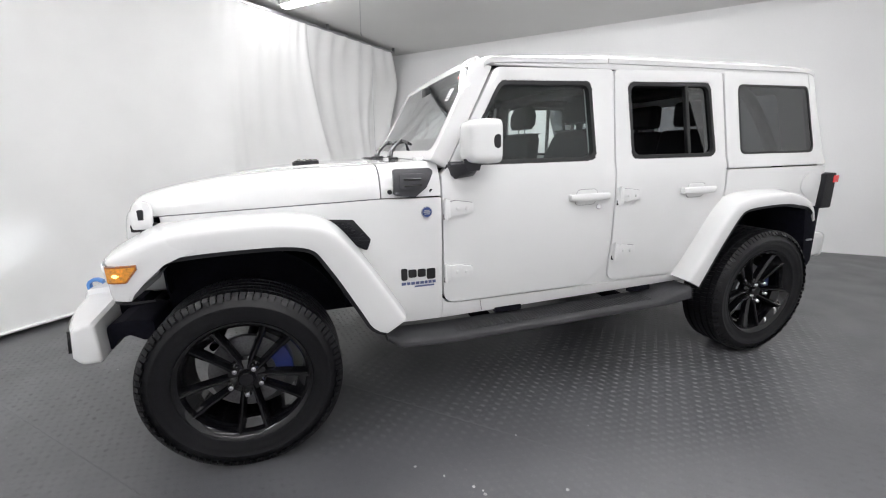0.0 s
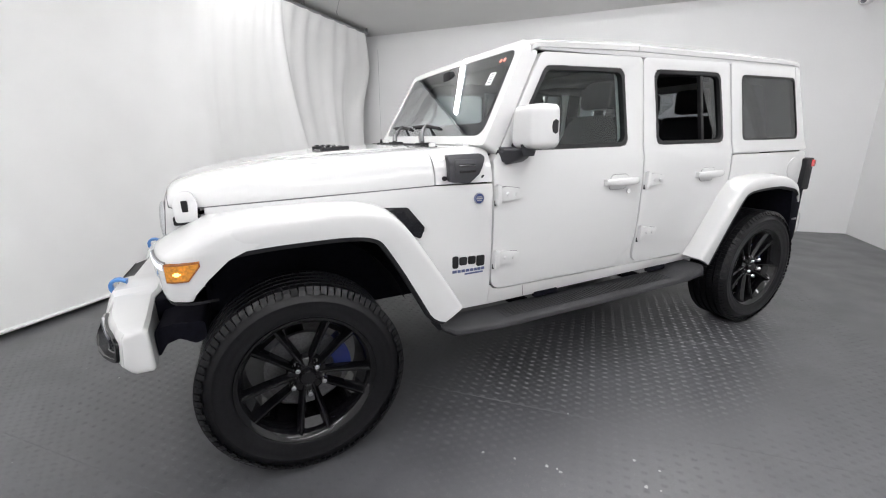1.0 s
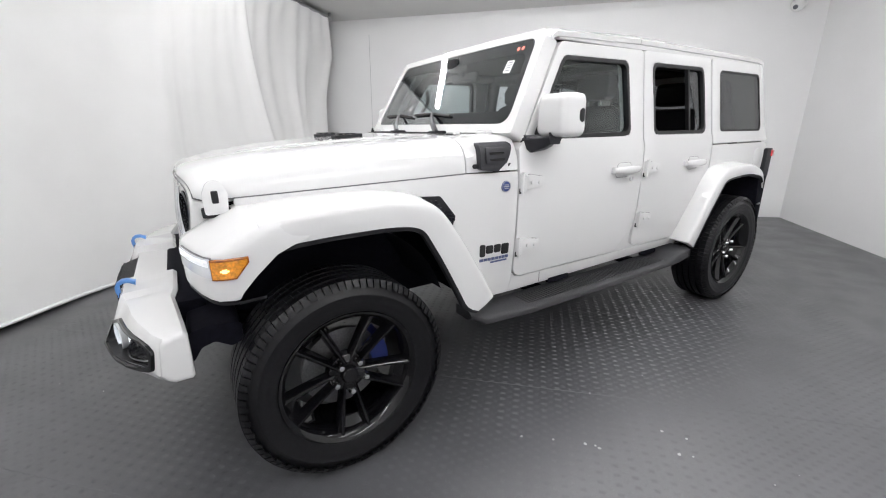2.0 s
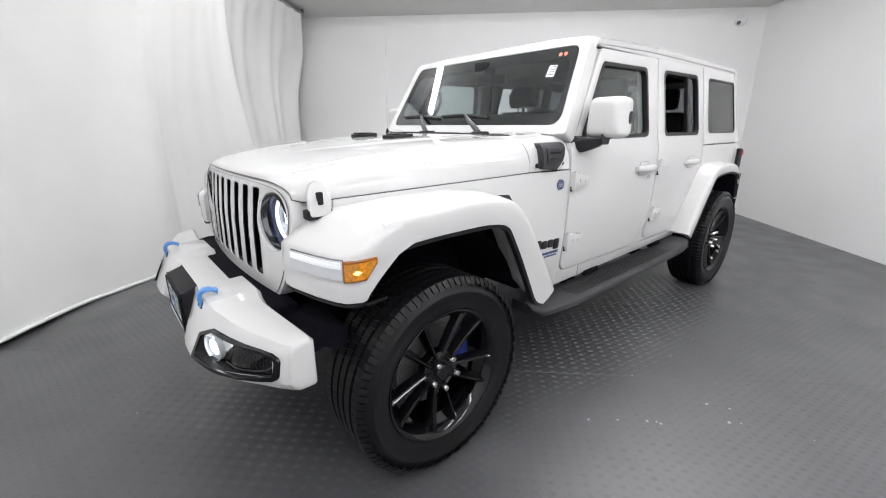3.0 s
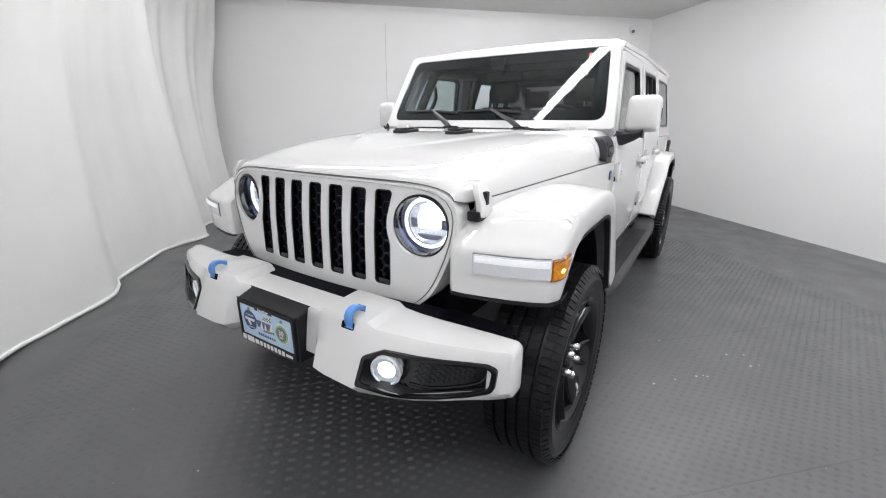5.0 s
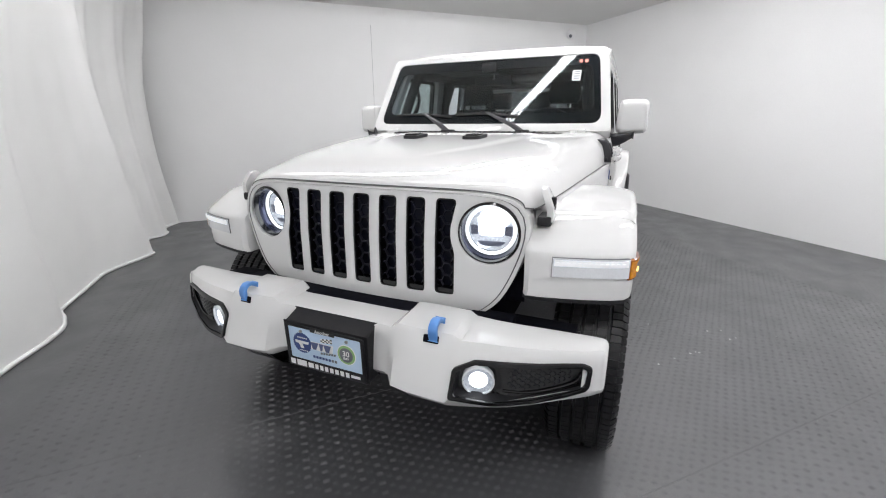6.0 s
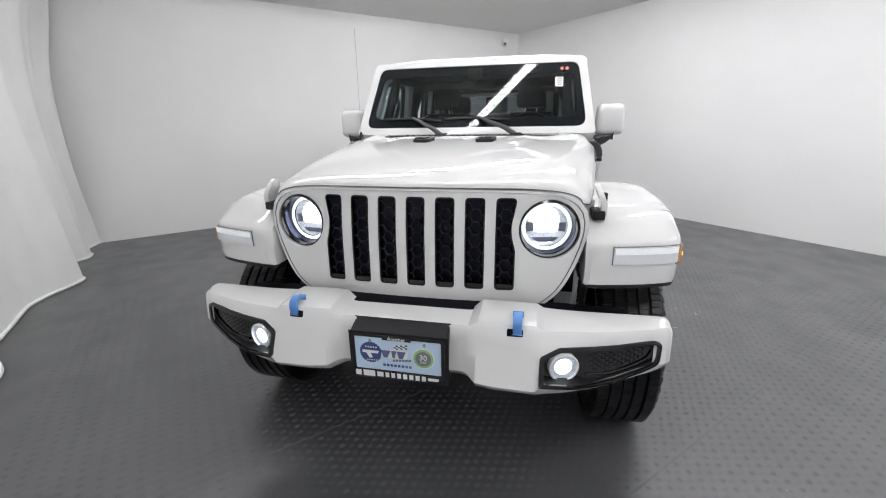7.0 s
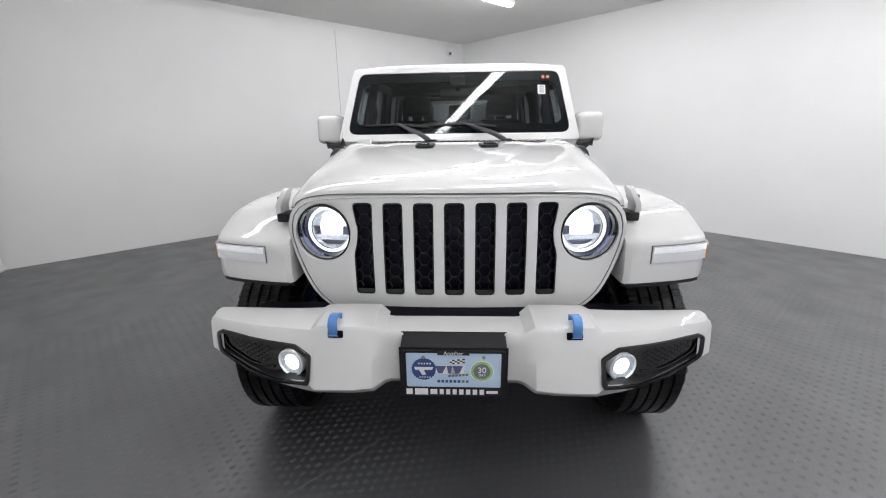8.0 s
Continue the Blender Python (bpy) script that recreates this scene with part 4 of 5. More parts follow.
BY = [0.0, 0.215, 0.235, 0.268, 0.33, 0.46, 0.486, 0.56, 0.64, 0.72, 0.79, 0.84, 0.866, 0.882, 0.888]
BX = [-0.704, -0.704, -0.712, -0.756, -0.763, -0.763, -0.756, -0.736, -0.709, -0.675, -0.638, -0.613, -0.598, -0.588, -0.583]   # nose
BT = [0.698, 0.698, 0.698, 0.722, 0.723, 0.722, 0.703, 0.701, 0.700, 0.699, 0.698, 0.697, 0.696, 0.695, 0.694]                  # front edge of the top
BR = [0.697, 0.697, 0.698, 0.730, 0.731, 0.730, 0.716, 0.717, 0.713, 0.711, 0.709, 0.708, 0.707, 0.706, 0.705]                  # rear edge of the top
BB = [0.505, 0.505, 0.503, 0.501, 0.498, 0.497, 0.498, 0.500, 0.505, 0.516, 0.525, 0.530, 0.533, 0.536, 0.538]                  # underside


def bumper_face(y, z):
    """How far forward the bumper's face stands at a height: it leans back towards the top."""
    a = abs(y)
    f, t, b = (lerp if a < 0.79 else ease)(a, BY, BX), lerp(a, BY, BT), lerp(a, BY, BB)
    k = lerp(a, [0.0, 0.235, 0.268, 0.52, 0.84, 0.918], [0.35, 0.35, 0.9, 1.0, 0.25, 0.20])
    return f + k * lerp(z, [0.55, 0.63, t - 0.012], [0.0, 0.040, 0.072]) + lerp(z, [b + 0.010, b + 0.034], [0.020, 0.0])


def bumper():
    rings = []
    half = sorted(set(BY + [0.60, 0.68, 0.755, 0.815, 0.829, 0.85, 0.856, 0.874]))
    ys = [-y for y in reversed(half[1:])] + half
    for y in ys:
        a = abs(y)
        t, r, b = (lerp(a, BY, q) for q in (BT, BR, BB))
        back = lerp(a, [0, 0.46, 0.56, 0.80, 0.888], [-0.508, -0.508, -0.520, -0.497, -0.490])
        zs = [t - 0.012, lerp(a, [0.46, 0.486, 0.535], [0.655, 0.630, 0.652]), lerp(a, [0.46, 0.486, 0.535], [0.63, 0.612, 0.63]), 0.60, b + lerp(a, [0.46, 0.49, 0.60, 0.84, 0.88], [0.034, 0.058, 0.046, 0.052, 0.034]), b + 0.010]
        face = [(bumper_face(y, z), y, z) for z in zs]
        f = face[0][0]
        xb = face[-1][0] + 0.016
        x1 = f + 0.010
        x2 = min(f + 0.030, 0.5 * (x1 + back - 0.012))
        x3 = max(x2 + 0.002, back - 0.035)
        rings.append([Vector(p) for p in ((max(back, x3 + 0.006), y, r - 0.012), (max(back - 0.012, x3 + 0.003), y, r), (x3, y, r), (x2, y, t + 0.003), (x1, y, t), *face,
                     (xb, y, b), (max(back - 0.05 * lerp(a, [0.70, 0.86], [1.0, 0.16]), xb + 0.004), y, b), (max(back, xb + 0.008), y, b + 0.03 * lerp(a, [0.70, 0.86], [1.0, 0.3])))])
    for sg in (-1, 1):
        last = rings[0 if sg < 0 else -1]
        c = sum(last, Vector()) / len(last)
        for k, dy in ((0.975, 0.0060), (0.93, 0.0115), (0.86, 0.0150), (0.76, 0.0165)):
            shut = [c + (p - c) * k + Vector((0, sg * dy, 0)) for p in last]
            rings.insert(0 if sg < 0 else len(rings), shut)
    bm = loft(rings)
    # the openings behind the fog lamp surrounds
    bm.normal_update()
    gone = []
    for f in bm.faces:
        c = f.calc_center_median()
        if 0.487 < abs(c.y) < 0.839 and c.x < -0.55 and abs(f.normal.x) > 0.5:
            z = sorted(v.co.z for v in f.verts)
            if z[0] > lerp(abs(c.y), BY, BB) + 0.030 and z[-1] < 0.6601:
                gone.append(f)
    bmesh.ops.delete(bm, geom=gone, context="FACES")
    b = part("front_bumper", bm, PAINT, car, "white painted front bumper", smooth=32)
    for s in (1, -1):
        def face(y, z, d):
            return Vector((bumper_face(y, z) - d, y, z))
        out = rounded([(0.473, 0.549), (0.60, 0.537), (0.707, 0.546), (0.80, 0.562), (0.864, 0.580), (0.868, 0.650), (0.840, 0.664), (0.535, 0.658), (0.474, 0.632)], [0.012, 0.05, 0.06, 0.06, 0.025, 0.02, 0.02, 0.02, 0.012], 4)
        inn = rounded([(0.486, 0.560), (0.600, 0.549), (0.705, 0.557), (0.795, 0.573), (0.850, 0.588), (0.855, 0.645), (0.836, 0.653), (0.540, 0.647), (0.487, 0.625)], [0.012, 0.05, 0.06, 0.06, 0.025, 0.02, 0.02, 0.02, 0.012], 4)
        cuts = (0.56, 0.64, 0.72, 0.79, 0.84)
        lev = (0.55, 0.59, 0.63)
        bm = slab(out, [inn], lambda y, z: face(y, z, 0.010), lambda y, z: face(y, z, -0.006), cuts=cuts, levels=lev, bevel=0.003)
        z = part("fog_bezel", side(bm, s), GLOSS_BLACK, car, "gloss black fog lamp surround")

        def deep(y, z, d=0.0):
            """The floor of the recess: deep round the lamp, shallow at the outer end."""
            return face(y, z, d - lerp(y, [0.60, 0.665, 0.86], [0.034, 0.016, 0.010]))
        cy, cz = 0.665, 0.602
        wall = [[face(y, z, 0.004) for y, z in inn], [deep(cy + (y - cy) * 0.985, cz + (z - cz) * 0.93) for y, z in inn]]
        part("recess_wall", side(loft(wall, caps=False), s), PLASTIC, z)
        bm = slab(inn, (), deep, lambda y, z: deep(y, z, -0.006), cuts=(0.52, 0.60, 0.63, 0.665) + cuts, levels=lev, bevel=0)
        part("bezel_insert", side(bm, s), GLOSS_BLACK, z)
        bm = bmesh.new()
        for i in range(13):
            for j in range(6):
                y, zz = 0.640 + i * 0.0135, 0.556 + j * 0.0155 + (i % 2) * 0.0078
                if 0.578 + max(0, y - 0.70) * 0.25 < zz < 0.640:
                    p = deep(y, zz)
                    into(bm, moved(lathe([(0.0070, 0.0), (0.0058, 0.0), (0.0058, 0.0012), (0.0070, 0.0012)], 6), Matrix.Translation(p) @ Matrix.Rotation(radians(90), 4, "Z")))
        part("honeycomb", side(bm, s), NAVY, z)
        ridge = [deep(y, zz, 0.003) for y, zz in ((0.622, 0.566), (0.70, 0.570), (0.775, 0.584), (0.822, 0.602), (0.838, 0.628))]
        part("bezel_ridge", side(tube(spline(ridge, 18), 0.0045, 6), s), GLOSS_BLACK, z)
        p = face(0.550, 0.597, -0.014)
        turn = Matrix.Translation(p) @ Matrix.Rotation(radians(73), 4, "Z")
        part("fog_lamp", side(moved(lathe([(0.050, -0.01), (0.050, 0.008), (0.045, 0.010), (0.042, -0.01)], 32), turn), s), LENS_GREY, z, "lit round fog lamp")
        part("light_bowl", side(moved(lathe([(0.0, 0.002), (0.025, 0.001), (0.036, -0.0025), (0.0, -0.004)], 28, ends=True), turn), s), LED, z, "lit white lamp")
        part("reflector", side(moved(lathe([(0.044, 0.003), (0.030, 0.0), (0.0, -0.004), (0.0, -0.006)], 28, ends=True), turn), s), DISH, z)
        ob = part("lens", side(moved(lathe([(0.046, 0.010), (0.035, 0.013), (0.018, 0.0155), (0.0, 0.016)], 28, ends=True), turn), s), LENS, z, smooth=80)
        ob.visible_shadow = False
        # blue tow hook in its recess
        hook = [(-0.702, 0.696), (-0.708, 0.716), (-0.708, 0.735), (-0.700, 0.750), (-0.684, 0.760), (-0.664, 0.760), (-0.640, 0.748)]
        bm = loft([[(x, 0.385, z), (x, 0.414, z), (x + 0.014 * c, 0.414, z - 0.014 * d), (x + 0.014 * c, 0.385, z - 0.014 * d)]
                   for (x, z), c, d in zip(hook, (1, 1, 1, 0.8, 0.3, 0, -0.2), (0, 0, 0.2, 0.6, 1, 1, 1))])
        part("tow_hook", side(soften(bm, 0.003), s), BLUE, b, "blue tow hook")
        part("hook_slot", side(slab(rounded([(0.366, 0.690), (0.418, 0.690), (0.418, 0.712), (0.366, 0.712)], 0.004), (), lambda y, z: face(y, z, 0.002), lambda y, z: face(y, z, -0.006), bevel=0), s), DARK, b)
    # bracket and dealer plate
    h = part("plate_bracket", soften(loft([[(-0.70, -0.168, 0.520), (-0.70, 0.168, 0.520), (-0.70, 0.168, 0.712), (-0.70, -0.168, 0.712)],
                                    [(-0.764, -0.168, 0.520), (-0.764, 0.168, 0.520), (-0.764, 0.168, 0.690), (-0.764, -0.168, 0.690)]]), 0.004), PLASTIC, car, "black plastic plate bracket")
    plate_marks(h)
    h.matrix_basis = Matrix.Translation((0.030, 0, 0.585)) @ Matrix.Diagonal((1.0, 1.027, 1.027, 1.0)) @ Matrix.Translation((0, 0, -0.605))


def plate_marks(h):
    """A dealer's plate: round prints, a lettered strip above and plain bars for names."""
    x = -0.7645
    part("plate", box(x - 0.004, x, -0.154, 0.154, 0.532, 0.680, 0.0015), PLATE_BLUE, h, "pale blue dealer plate with printed shapes")
    part("plate_frame", prism(rounded([(-0.162, 0.524), (0.162, 0.524), (0.162, 0.686), (-0.162, 0.686)], 0.01), "x", x - 0.008, x - 0.001, [rounded([(-0.150, 0.554), (0.150, 0.554), (0.150, 0.678), (-0.150, 0.678)], 0.006)], bevel=0.002), PLASTIC, h, "black plate frame")
    x -= 0.0045

    def mark(name, poly, mat, d=0.0):
        part(name, prism(poly, "x", x - 0.0008 - d, x - d), mat, h, smooth=0)

    def bar(y0, y1, z0, z1, mat, d=0.0, slant=0.0):
        mark("print", [(y0, z0), (y1, z0), (y1 - slant, z1), (y0 - slant, z1)], mat, d)

    # round blue print with a ragged rim and a white emblem
    mark("print", [(0.094 + (0.040 if i % 2 else 0.0375) * math.cos(math.pi * i / 24), 0.619 + (0.040 if i % 2 else 0.0375) * math.sin(math.pi * i / 24)) for i in range(48)], INK_BLUE)
    mark("print", [(0.124, 0.627), (0.064, 0.627), (0.068, 0.617), (0.094, 0.617), (0.087, 0.600), (0.099, 0.598), (0.110, 0.617), (0.122, 0.617)], INK_WHITE, 0.001)
    for k in range(5):
        bar(0.112 - 0.009 * k, 0.107 - 0.009 * k, 0.637, 0.642, INK_WHITE, 0.001)
        bar(0.109 - 0.008 * k, 0.104 - 0.008 * k, 0.589, 0.592, INK_WHITE, 0.001)
    # round green guarantee print
    mark("print", circle(-0.090, 0.614, 0.0375, 28), INK_WHITE)
    mark("print", circle(-0.090, 0.614, 0.0345, 28), INK_GREEN, 0.001)
    mark("print", circle(-0.090, 0.614, 0.0265, 28), INK_GREY, 0.002)
    # emblem in slanted grey shapes with a chequered flag over it
    for yy, wd in ((0.040, 0.017), (0.012, 0.009), (-0.014, 0.016)):
        bar(yy + wd + 0.002, yy - wd - 0.002, 0.603, 0.634, INK_WHITE, 0.0, 0.006)
        mark("print", [(yy + wd, 0.632), (yy - wd, 0.632), (yy - wd * 0.3, 0.605), (yy + wd * 0.5, 0.605)], INK_SLATE, 0.001)
    for k in range(6):
        bar(0.018 - 0.011 * k, 0.010 - 0.011 * k, 0.592 + 0.001 * k, 0.600 + 0.001 * k, INK_GREY, 0.001, 0.003)
    for i in range(6):
        for j in range(3):
            bar(0.012 - 0.008 * i, 0.004 - 0.008 * i, 0.638 + 0.005 * j + 0.001 * i, 0.643 + 0.005 * j + 0.001 * i, INK_BLACK if (i + j) % 2 else INK_WHITE, 0.001)
    for k in range(8):
        bar(0.052 - 0.013 * k, 0.043 - 0.013 * k, 0.571, 0.580, INK_BLUE if k < 6 else INK_GREY)
    part("print", prism([(0.05, 0.672), (-0.05, 0.672), (-0.05, 0.685), (0.05, 0.685)], "x", x - 0.0052, x - 0.0042), INK_BLACK, h)
    lettering("Another", 0.018, INK_WHITE, h, facing(x - 0.0055, 0, 0.6785, "front"), "word")
    lettering("30", 0.028, INK_WHITE, h, facing(x - 0.0035, -0.090, 0.618, "front"), "number")
    lettering("DAY", 0.011, INK_WHITE, h, facing(x - 0.0035, -0.090, 0.601, "front"), "word")
    for yy in (0.095, -0.095):
        part("plate_bolt", moved(disc(0.006, 0, 0.004, 10, 0.001), Matrix.Translation((x, yy, 0.664)) @ Matrix.Rotation(radians(90), 4, "Z")), STEEL, h)
    # plain bars for the dealer's name on the plate surround
    u = 0.152
    for wd, hgt in ((0.020, 0.020), (0.042, 0.022), (0.022, 0.018), (0.013, 0.018), (0.013, 0.018), (0.013, 0.018), (0.014, 0.018), (0.014, 0.018), (0.014, 0.018), (0.014, 0.018), (0.036, 0.010)):
        part("name_bar", prism([(u, 0.539 - hgt / 2), (u - wd, 0.539 - hgt / 2), (u - wd, 0.539 + hgt / 2), (u, 0.539 + hgt / 2)], "x", x - 0.0048, x - 0.0034), INK_WHITE, h, smooth=0)
        u -= wd + 0.0078


hood()
grille()
bumper()
for sgn in (-1, 1):
    doors(sgn)
    tub(sgn)
    flares(sgn)


def badges(s):
    """Round blue badge and the maker's and model's names as plain bars."""
    w = fender_w(0.871, 1.03)
    b = part("badge", side(moved(disc(0.027, 0, 0.005, 28, 0.0015), Matrix.Translation((0.871, w, 1.030))), s), INK_BLUE, car, "round blue badge with a grey ring")
    part("badge_ring", side(moved(lathe([(0.0265, 0.005), (0.0235, 0.005), (0.0235, 0.0062), (0.0265, 0.0062)], 28), Matrix.Translation((0.871, w, 1.030))), s), STEEL, b)
    for k, (z, h) in enumerate(((1.038, 0.004), (1.030, 0.006), (1.021, 0.004))):
        part("badge_bar", side(box(0.871 - 0.017 + 0.004 * abs(k - 1), 0.871 + 0.017 - 0.004 * abs(k - 1), w + 0.004, w + 0.0062, z - h / 2, z + h / 2), s), STEEL, b)
    x = 0.735
    for wd, hgt, dz in ((0.030, 0.062, -0.004), (0.040, 0.042, -0.002), (0.040, 0.042, -0.002), (0.044, 0.056, -0.010)):
        part("name_bar", side(slab(rounded([(x, 0.728 + dz - hgt / 2), (x + wd, 0.728 + dz - hgt / 2), (x + wd, 0.728 + dz + hgt / 2), (x, 0.728 + dz + hgt / 2)], 0.010), (), lambda a, z: Vector((a, fender_w(a, z) + 0.004, z)), lambda a, z: Vector((a, fender_w(a, z) - 0.002, z)), bevel=0.001), s), INK_BLACK, car)
        x += wd + 0.006
    x = 0.735
    for wd in (0.022, 0.016, 0.018, 0.018, 0.018, 0.014, 0.016, 0.016):
        part("name_bar", side(slab([(x, 0.668), (x + wd, 0.668), (x + wd, 0.682), (x, 0.682)], (), lambda a, z: Vector((a, fender_w(a, z) + 0.003, z)), lambda a, z: Vector((a, fender_w(a, z) - 0.002, z)), bevel=0), s), INK_SLATE, car)
        x += wd + 0.005
    part("name_bar", side(slab([(0.80, 0.653), (0.90, 0.653), (0.90, 0.661), (0.80, 0.661)], (), lambda a, z: Vector((a, fender_w(a, z) + 0.003, z)), lambda a, z: Vector((a, fender_w(a, z) - 0.002, z)), bevel=0), s), INK_SLATE, car)


for sgn in (-1, 1):
    badges(sgn)


# -- the lit lamps throw their beams on the curtain ahead --
def beam(y, z, dx, dy, dz, watts, angle, flat, name):
    l = bpy.data.lights.new(name, "SPOT")
    l.energy, l.spot_size, l.spot_blend, l.shadow_soft_size, l.color = watts, radians(angle), 0.7, 0.03, (0.90, 0.95, 1.0)
    ob = new(name, l)
    ob.matrix_basis = look((-0.505 if z > 0.8 else -0.765, y, z), (-0.505 + dx, y + dy, z + dz)) @ Matrix.Diagonal((1.0, flat, 1.0, 1.0))
    return tagged(ob, kind="structure")


for sgn in (-1, 1):
    beam(sgn * 0.492, 0.982, -1.0, 0.0, -0.20, 27.0, 84, 0.24, "headlight_beam")
    beam(sgn * 0.550, 0.592, -1.0, 0.0, -0.02, 9.0, 80, 0.08, "fog_lamp_beam")


# -- windshield, roof --
WS_LEAN = 0.577


def ws(y, z, d=0.0):
    """A place on the windshield's plane, d in front of it."""
    bow = 0.021 * (1 - (y / 0.75) ** 2)
    return Vector((0.942 + WS_LEAN * (z - 1.323) - bow - d * 0.866, y, z + d * 0.5))


def windshield():
    out = rounded([(-0.800, 1.268), (0.800, 1.268), (0.730, 1.752), (-0.730, 1.752)], [0.02, 0.02, 0.04, 0.04], 5)
    hole = rounded([(-0.744, 1.311), (0.744, 1.311), (0.684, 1.716), (-0.684, 1.716)], [0.06, 0.06, 0.06, 0.06], 6)
    cuts = [i * 0.1 for i in range(-7, 8)]
    bm = slab(out, [hole], lambda y, z: ws(y, z, 0.01), lambda y, z: ws(y, z, -0.075), cuts=cuts, bevel=0.014, seg=3)
    f = part("windshield_frame", bm, PAINT, car, smooth=45)
    band = rounded([(-0.698, 1.374), (0.698, 1.374), (0.652, 1.655), (-0.652, 1.655)], 0.06, 6)
    bm = slab(hole, [band], lambda y, z: ws(y, z, 0.0025), lambda y, z: ws(y, z, -0.004), cuts=cuts, bevel=0)
    part("glass_border", bm, DARK, f, "black printed glass border")
    bm = slab(hole, (), lambda y, z: ws(y, z, 0.006), lambda y, z: ws(y, z, 0.003), cuts=cuts, bevel=0)
    g = part("windshield_glass", bm, GLASS, f, smooth=60)
    # inspection sticker and the two red toll-tag dots behind the glass
    part("sticker", slab([(-0.590, 1.560), (-0.540, 1.562), (-0.540, 1.622), (-0.590, 1.620)], (), lambda y, z: ws(y, z, 0.0068), lambda y, z: ws(y, z, 0.004), bevel=0), INK_WHITE, f, "white paper sticker with grey print")
    for k in range(4):
        part("sticker_print", slab([(-0.584, 1.570 + 0.013 * k), (-0.550, 1.570 + 0.013 * k), (-0.550, 1.576 + 0.013 * k), (-0.584, 1.576 + 0.013 * k)], (), lambda y, z: ws(y, z, 0.0074), lambda y, z: ws(y, z, 0.0064), bevel=0), INK_GREY, f)
    for y in (-0.580, -0.612):
        part("red_dot", slab(circle(y, 1.676, 0.010, 14), (), lambda a, b: ws(a, b, 0.0070), lambda a, b: ws(a, b, 0.004), bevel=0), DOT, f)
    for y in (-0.62, 0.62):
        part("frame_hinge", box(0.865, 0.945, y - 0.045, y + 0.045, 1.252, 1.285, 0.008), PAINT, f)
    # wipers
    for y0, y1, tip in ((-0.30, -0.05, 0.22), (0.18, 0.40, 0.60)):
        w = empty_part("wiper", car)
        a = Vector((0.80, y0, 1.275))
        b = ws(y1, 1.372, 0.022)
        part("wiper_arm", tube([a, a.lerp(b, 0.25) + Vector((-0.012, 0, 0.01)), a.lerp(b, 0.6) + Vector((-0.012, 0, 0.006)), b], [0.017, 0.016, 0.011, 0.007], 8), WIPER, w)
        part("wiper_pivot", box(0.765, 0.845, y0 - 0.045, y0 + 0.03, 1.258, 1.283, 0.01), PLASTIC, w)
        bl = [ws(y, lerp(y, [y1 - 0.22, y1, y1 + 0.24], [1.352, 1.372, 1.366]), 0.014) for y in np.linspace(y1 - 0.20, y1 + 0.22, 9)]
        part("wiper_blade", tube(bl, 0.008, 6), SEAL, w)


def cowl_top(x, v):
    """The cowl carries the hood's section on to the windshield's foot."""
    p = hood_point(0.656, v)
    k = lerp(x, [0.66, 0.95], [1.0, 1.035])
    f = lerp(x, [0.66, 0.80, 0.93], [0.0, 0.6, 1.0])
    z = p.z + f * 0.9 * max(1.270 - p.z, -0.02) * lerp(abs(v), [0, 0.88, 0.97], [1, 1, 0])
    return Vector((x, p.y * k, z))


def cowl():
    rings = []
    vs = [-1, -0.995, -0.985, -0.965, -0.94, -0.90, -0.85, -0.75, -0.6, -0.45, -0.3]
    vs = vs + [0] + [-v for v in reversed(vs)]
    for x in (0.662, 0.70, 0.76, 0.82, 0.88, 0.945):
        top = [cowl_top(x, v) for v in vs]
        rings.append(top + [top[-1] + Vector((0, -0.03, -0.004)), top[0] + Vector((0, 0.03, -0.004))])
    c = part("cowl", loft(rings), PAINT, car, smooth=50)
    part("cowl_grille", slab(rounded([(0.735, -0.52), (0.785, -0.55), (0.785, 0.55), (0.735, 0.52)], 0.012), (), lambda a, b: cowl_top(a, b / 0.785) + Vector((0, 0, 0.003)), lambda a, b: Vector((a, b, 1.24)), levels=[i * 0.08 for i in range(-6, 7)], bevel=0.001), PLASTIC, c, "black louvred air intake")
    for i in range(28):
        y = -0.50 + i * 0.037
        z = cowl_top(0.76, y / 0.785).z
        part("louvre", box(0.739, 0.781, y - 0.006, y + 0.006, z + 0.002, z + 0.0065, 0.001), PLASTIC, c)
    part("washer_nozzle", box(0.71, 0.735, -0.63, -0.60, 1.268, 1.286, 0.004), PAINT, c)
    # firewall and dark engine bay under the hood
    part("firewall", box(0.655, 0.70, -0.70, 0.70, 0.55, 1.10), DARK, car)
    part("engine_bay", box(-0.30, 0.655, -0.52, 0.52, 0.60, 1.05), DARK, car)
    part("rain_gutter", box(-0.30, 0.655, -0.60, 0.60, 1.05, 1.066), PAINT, car)


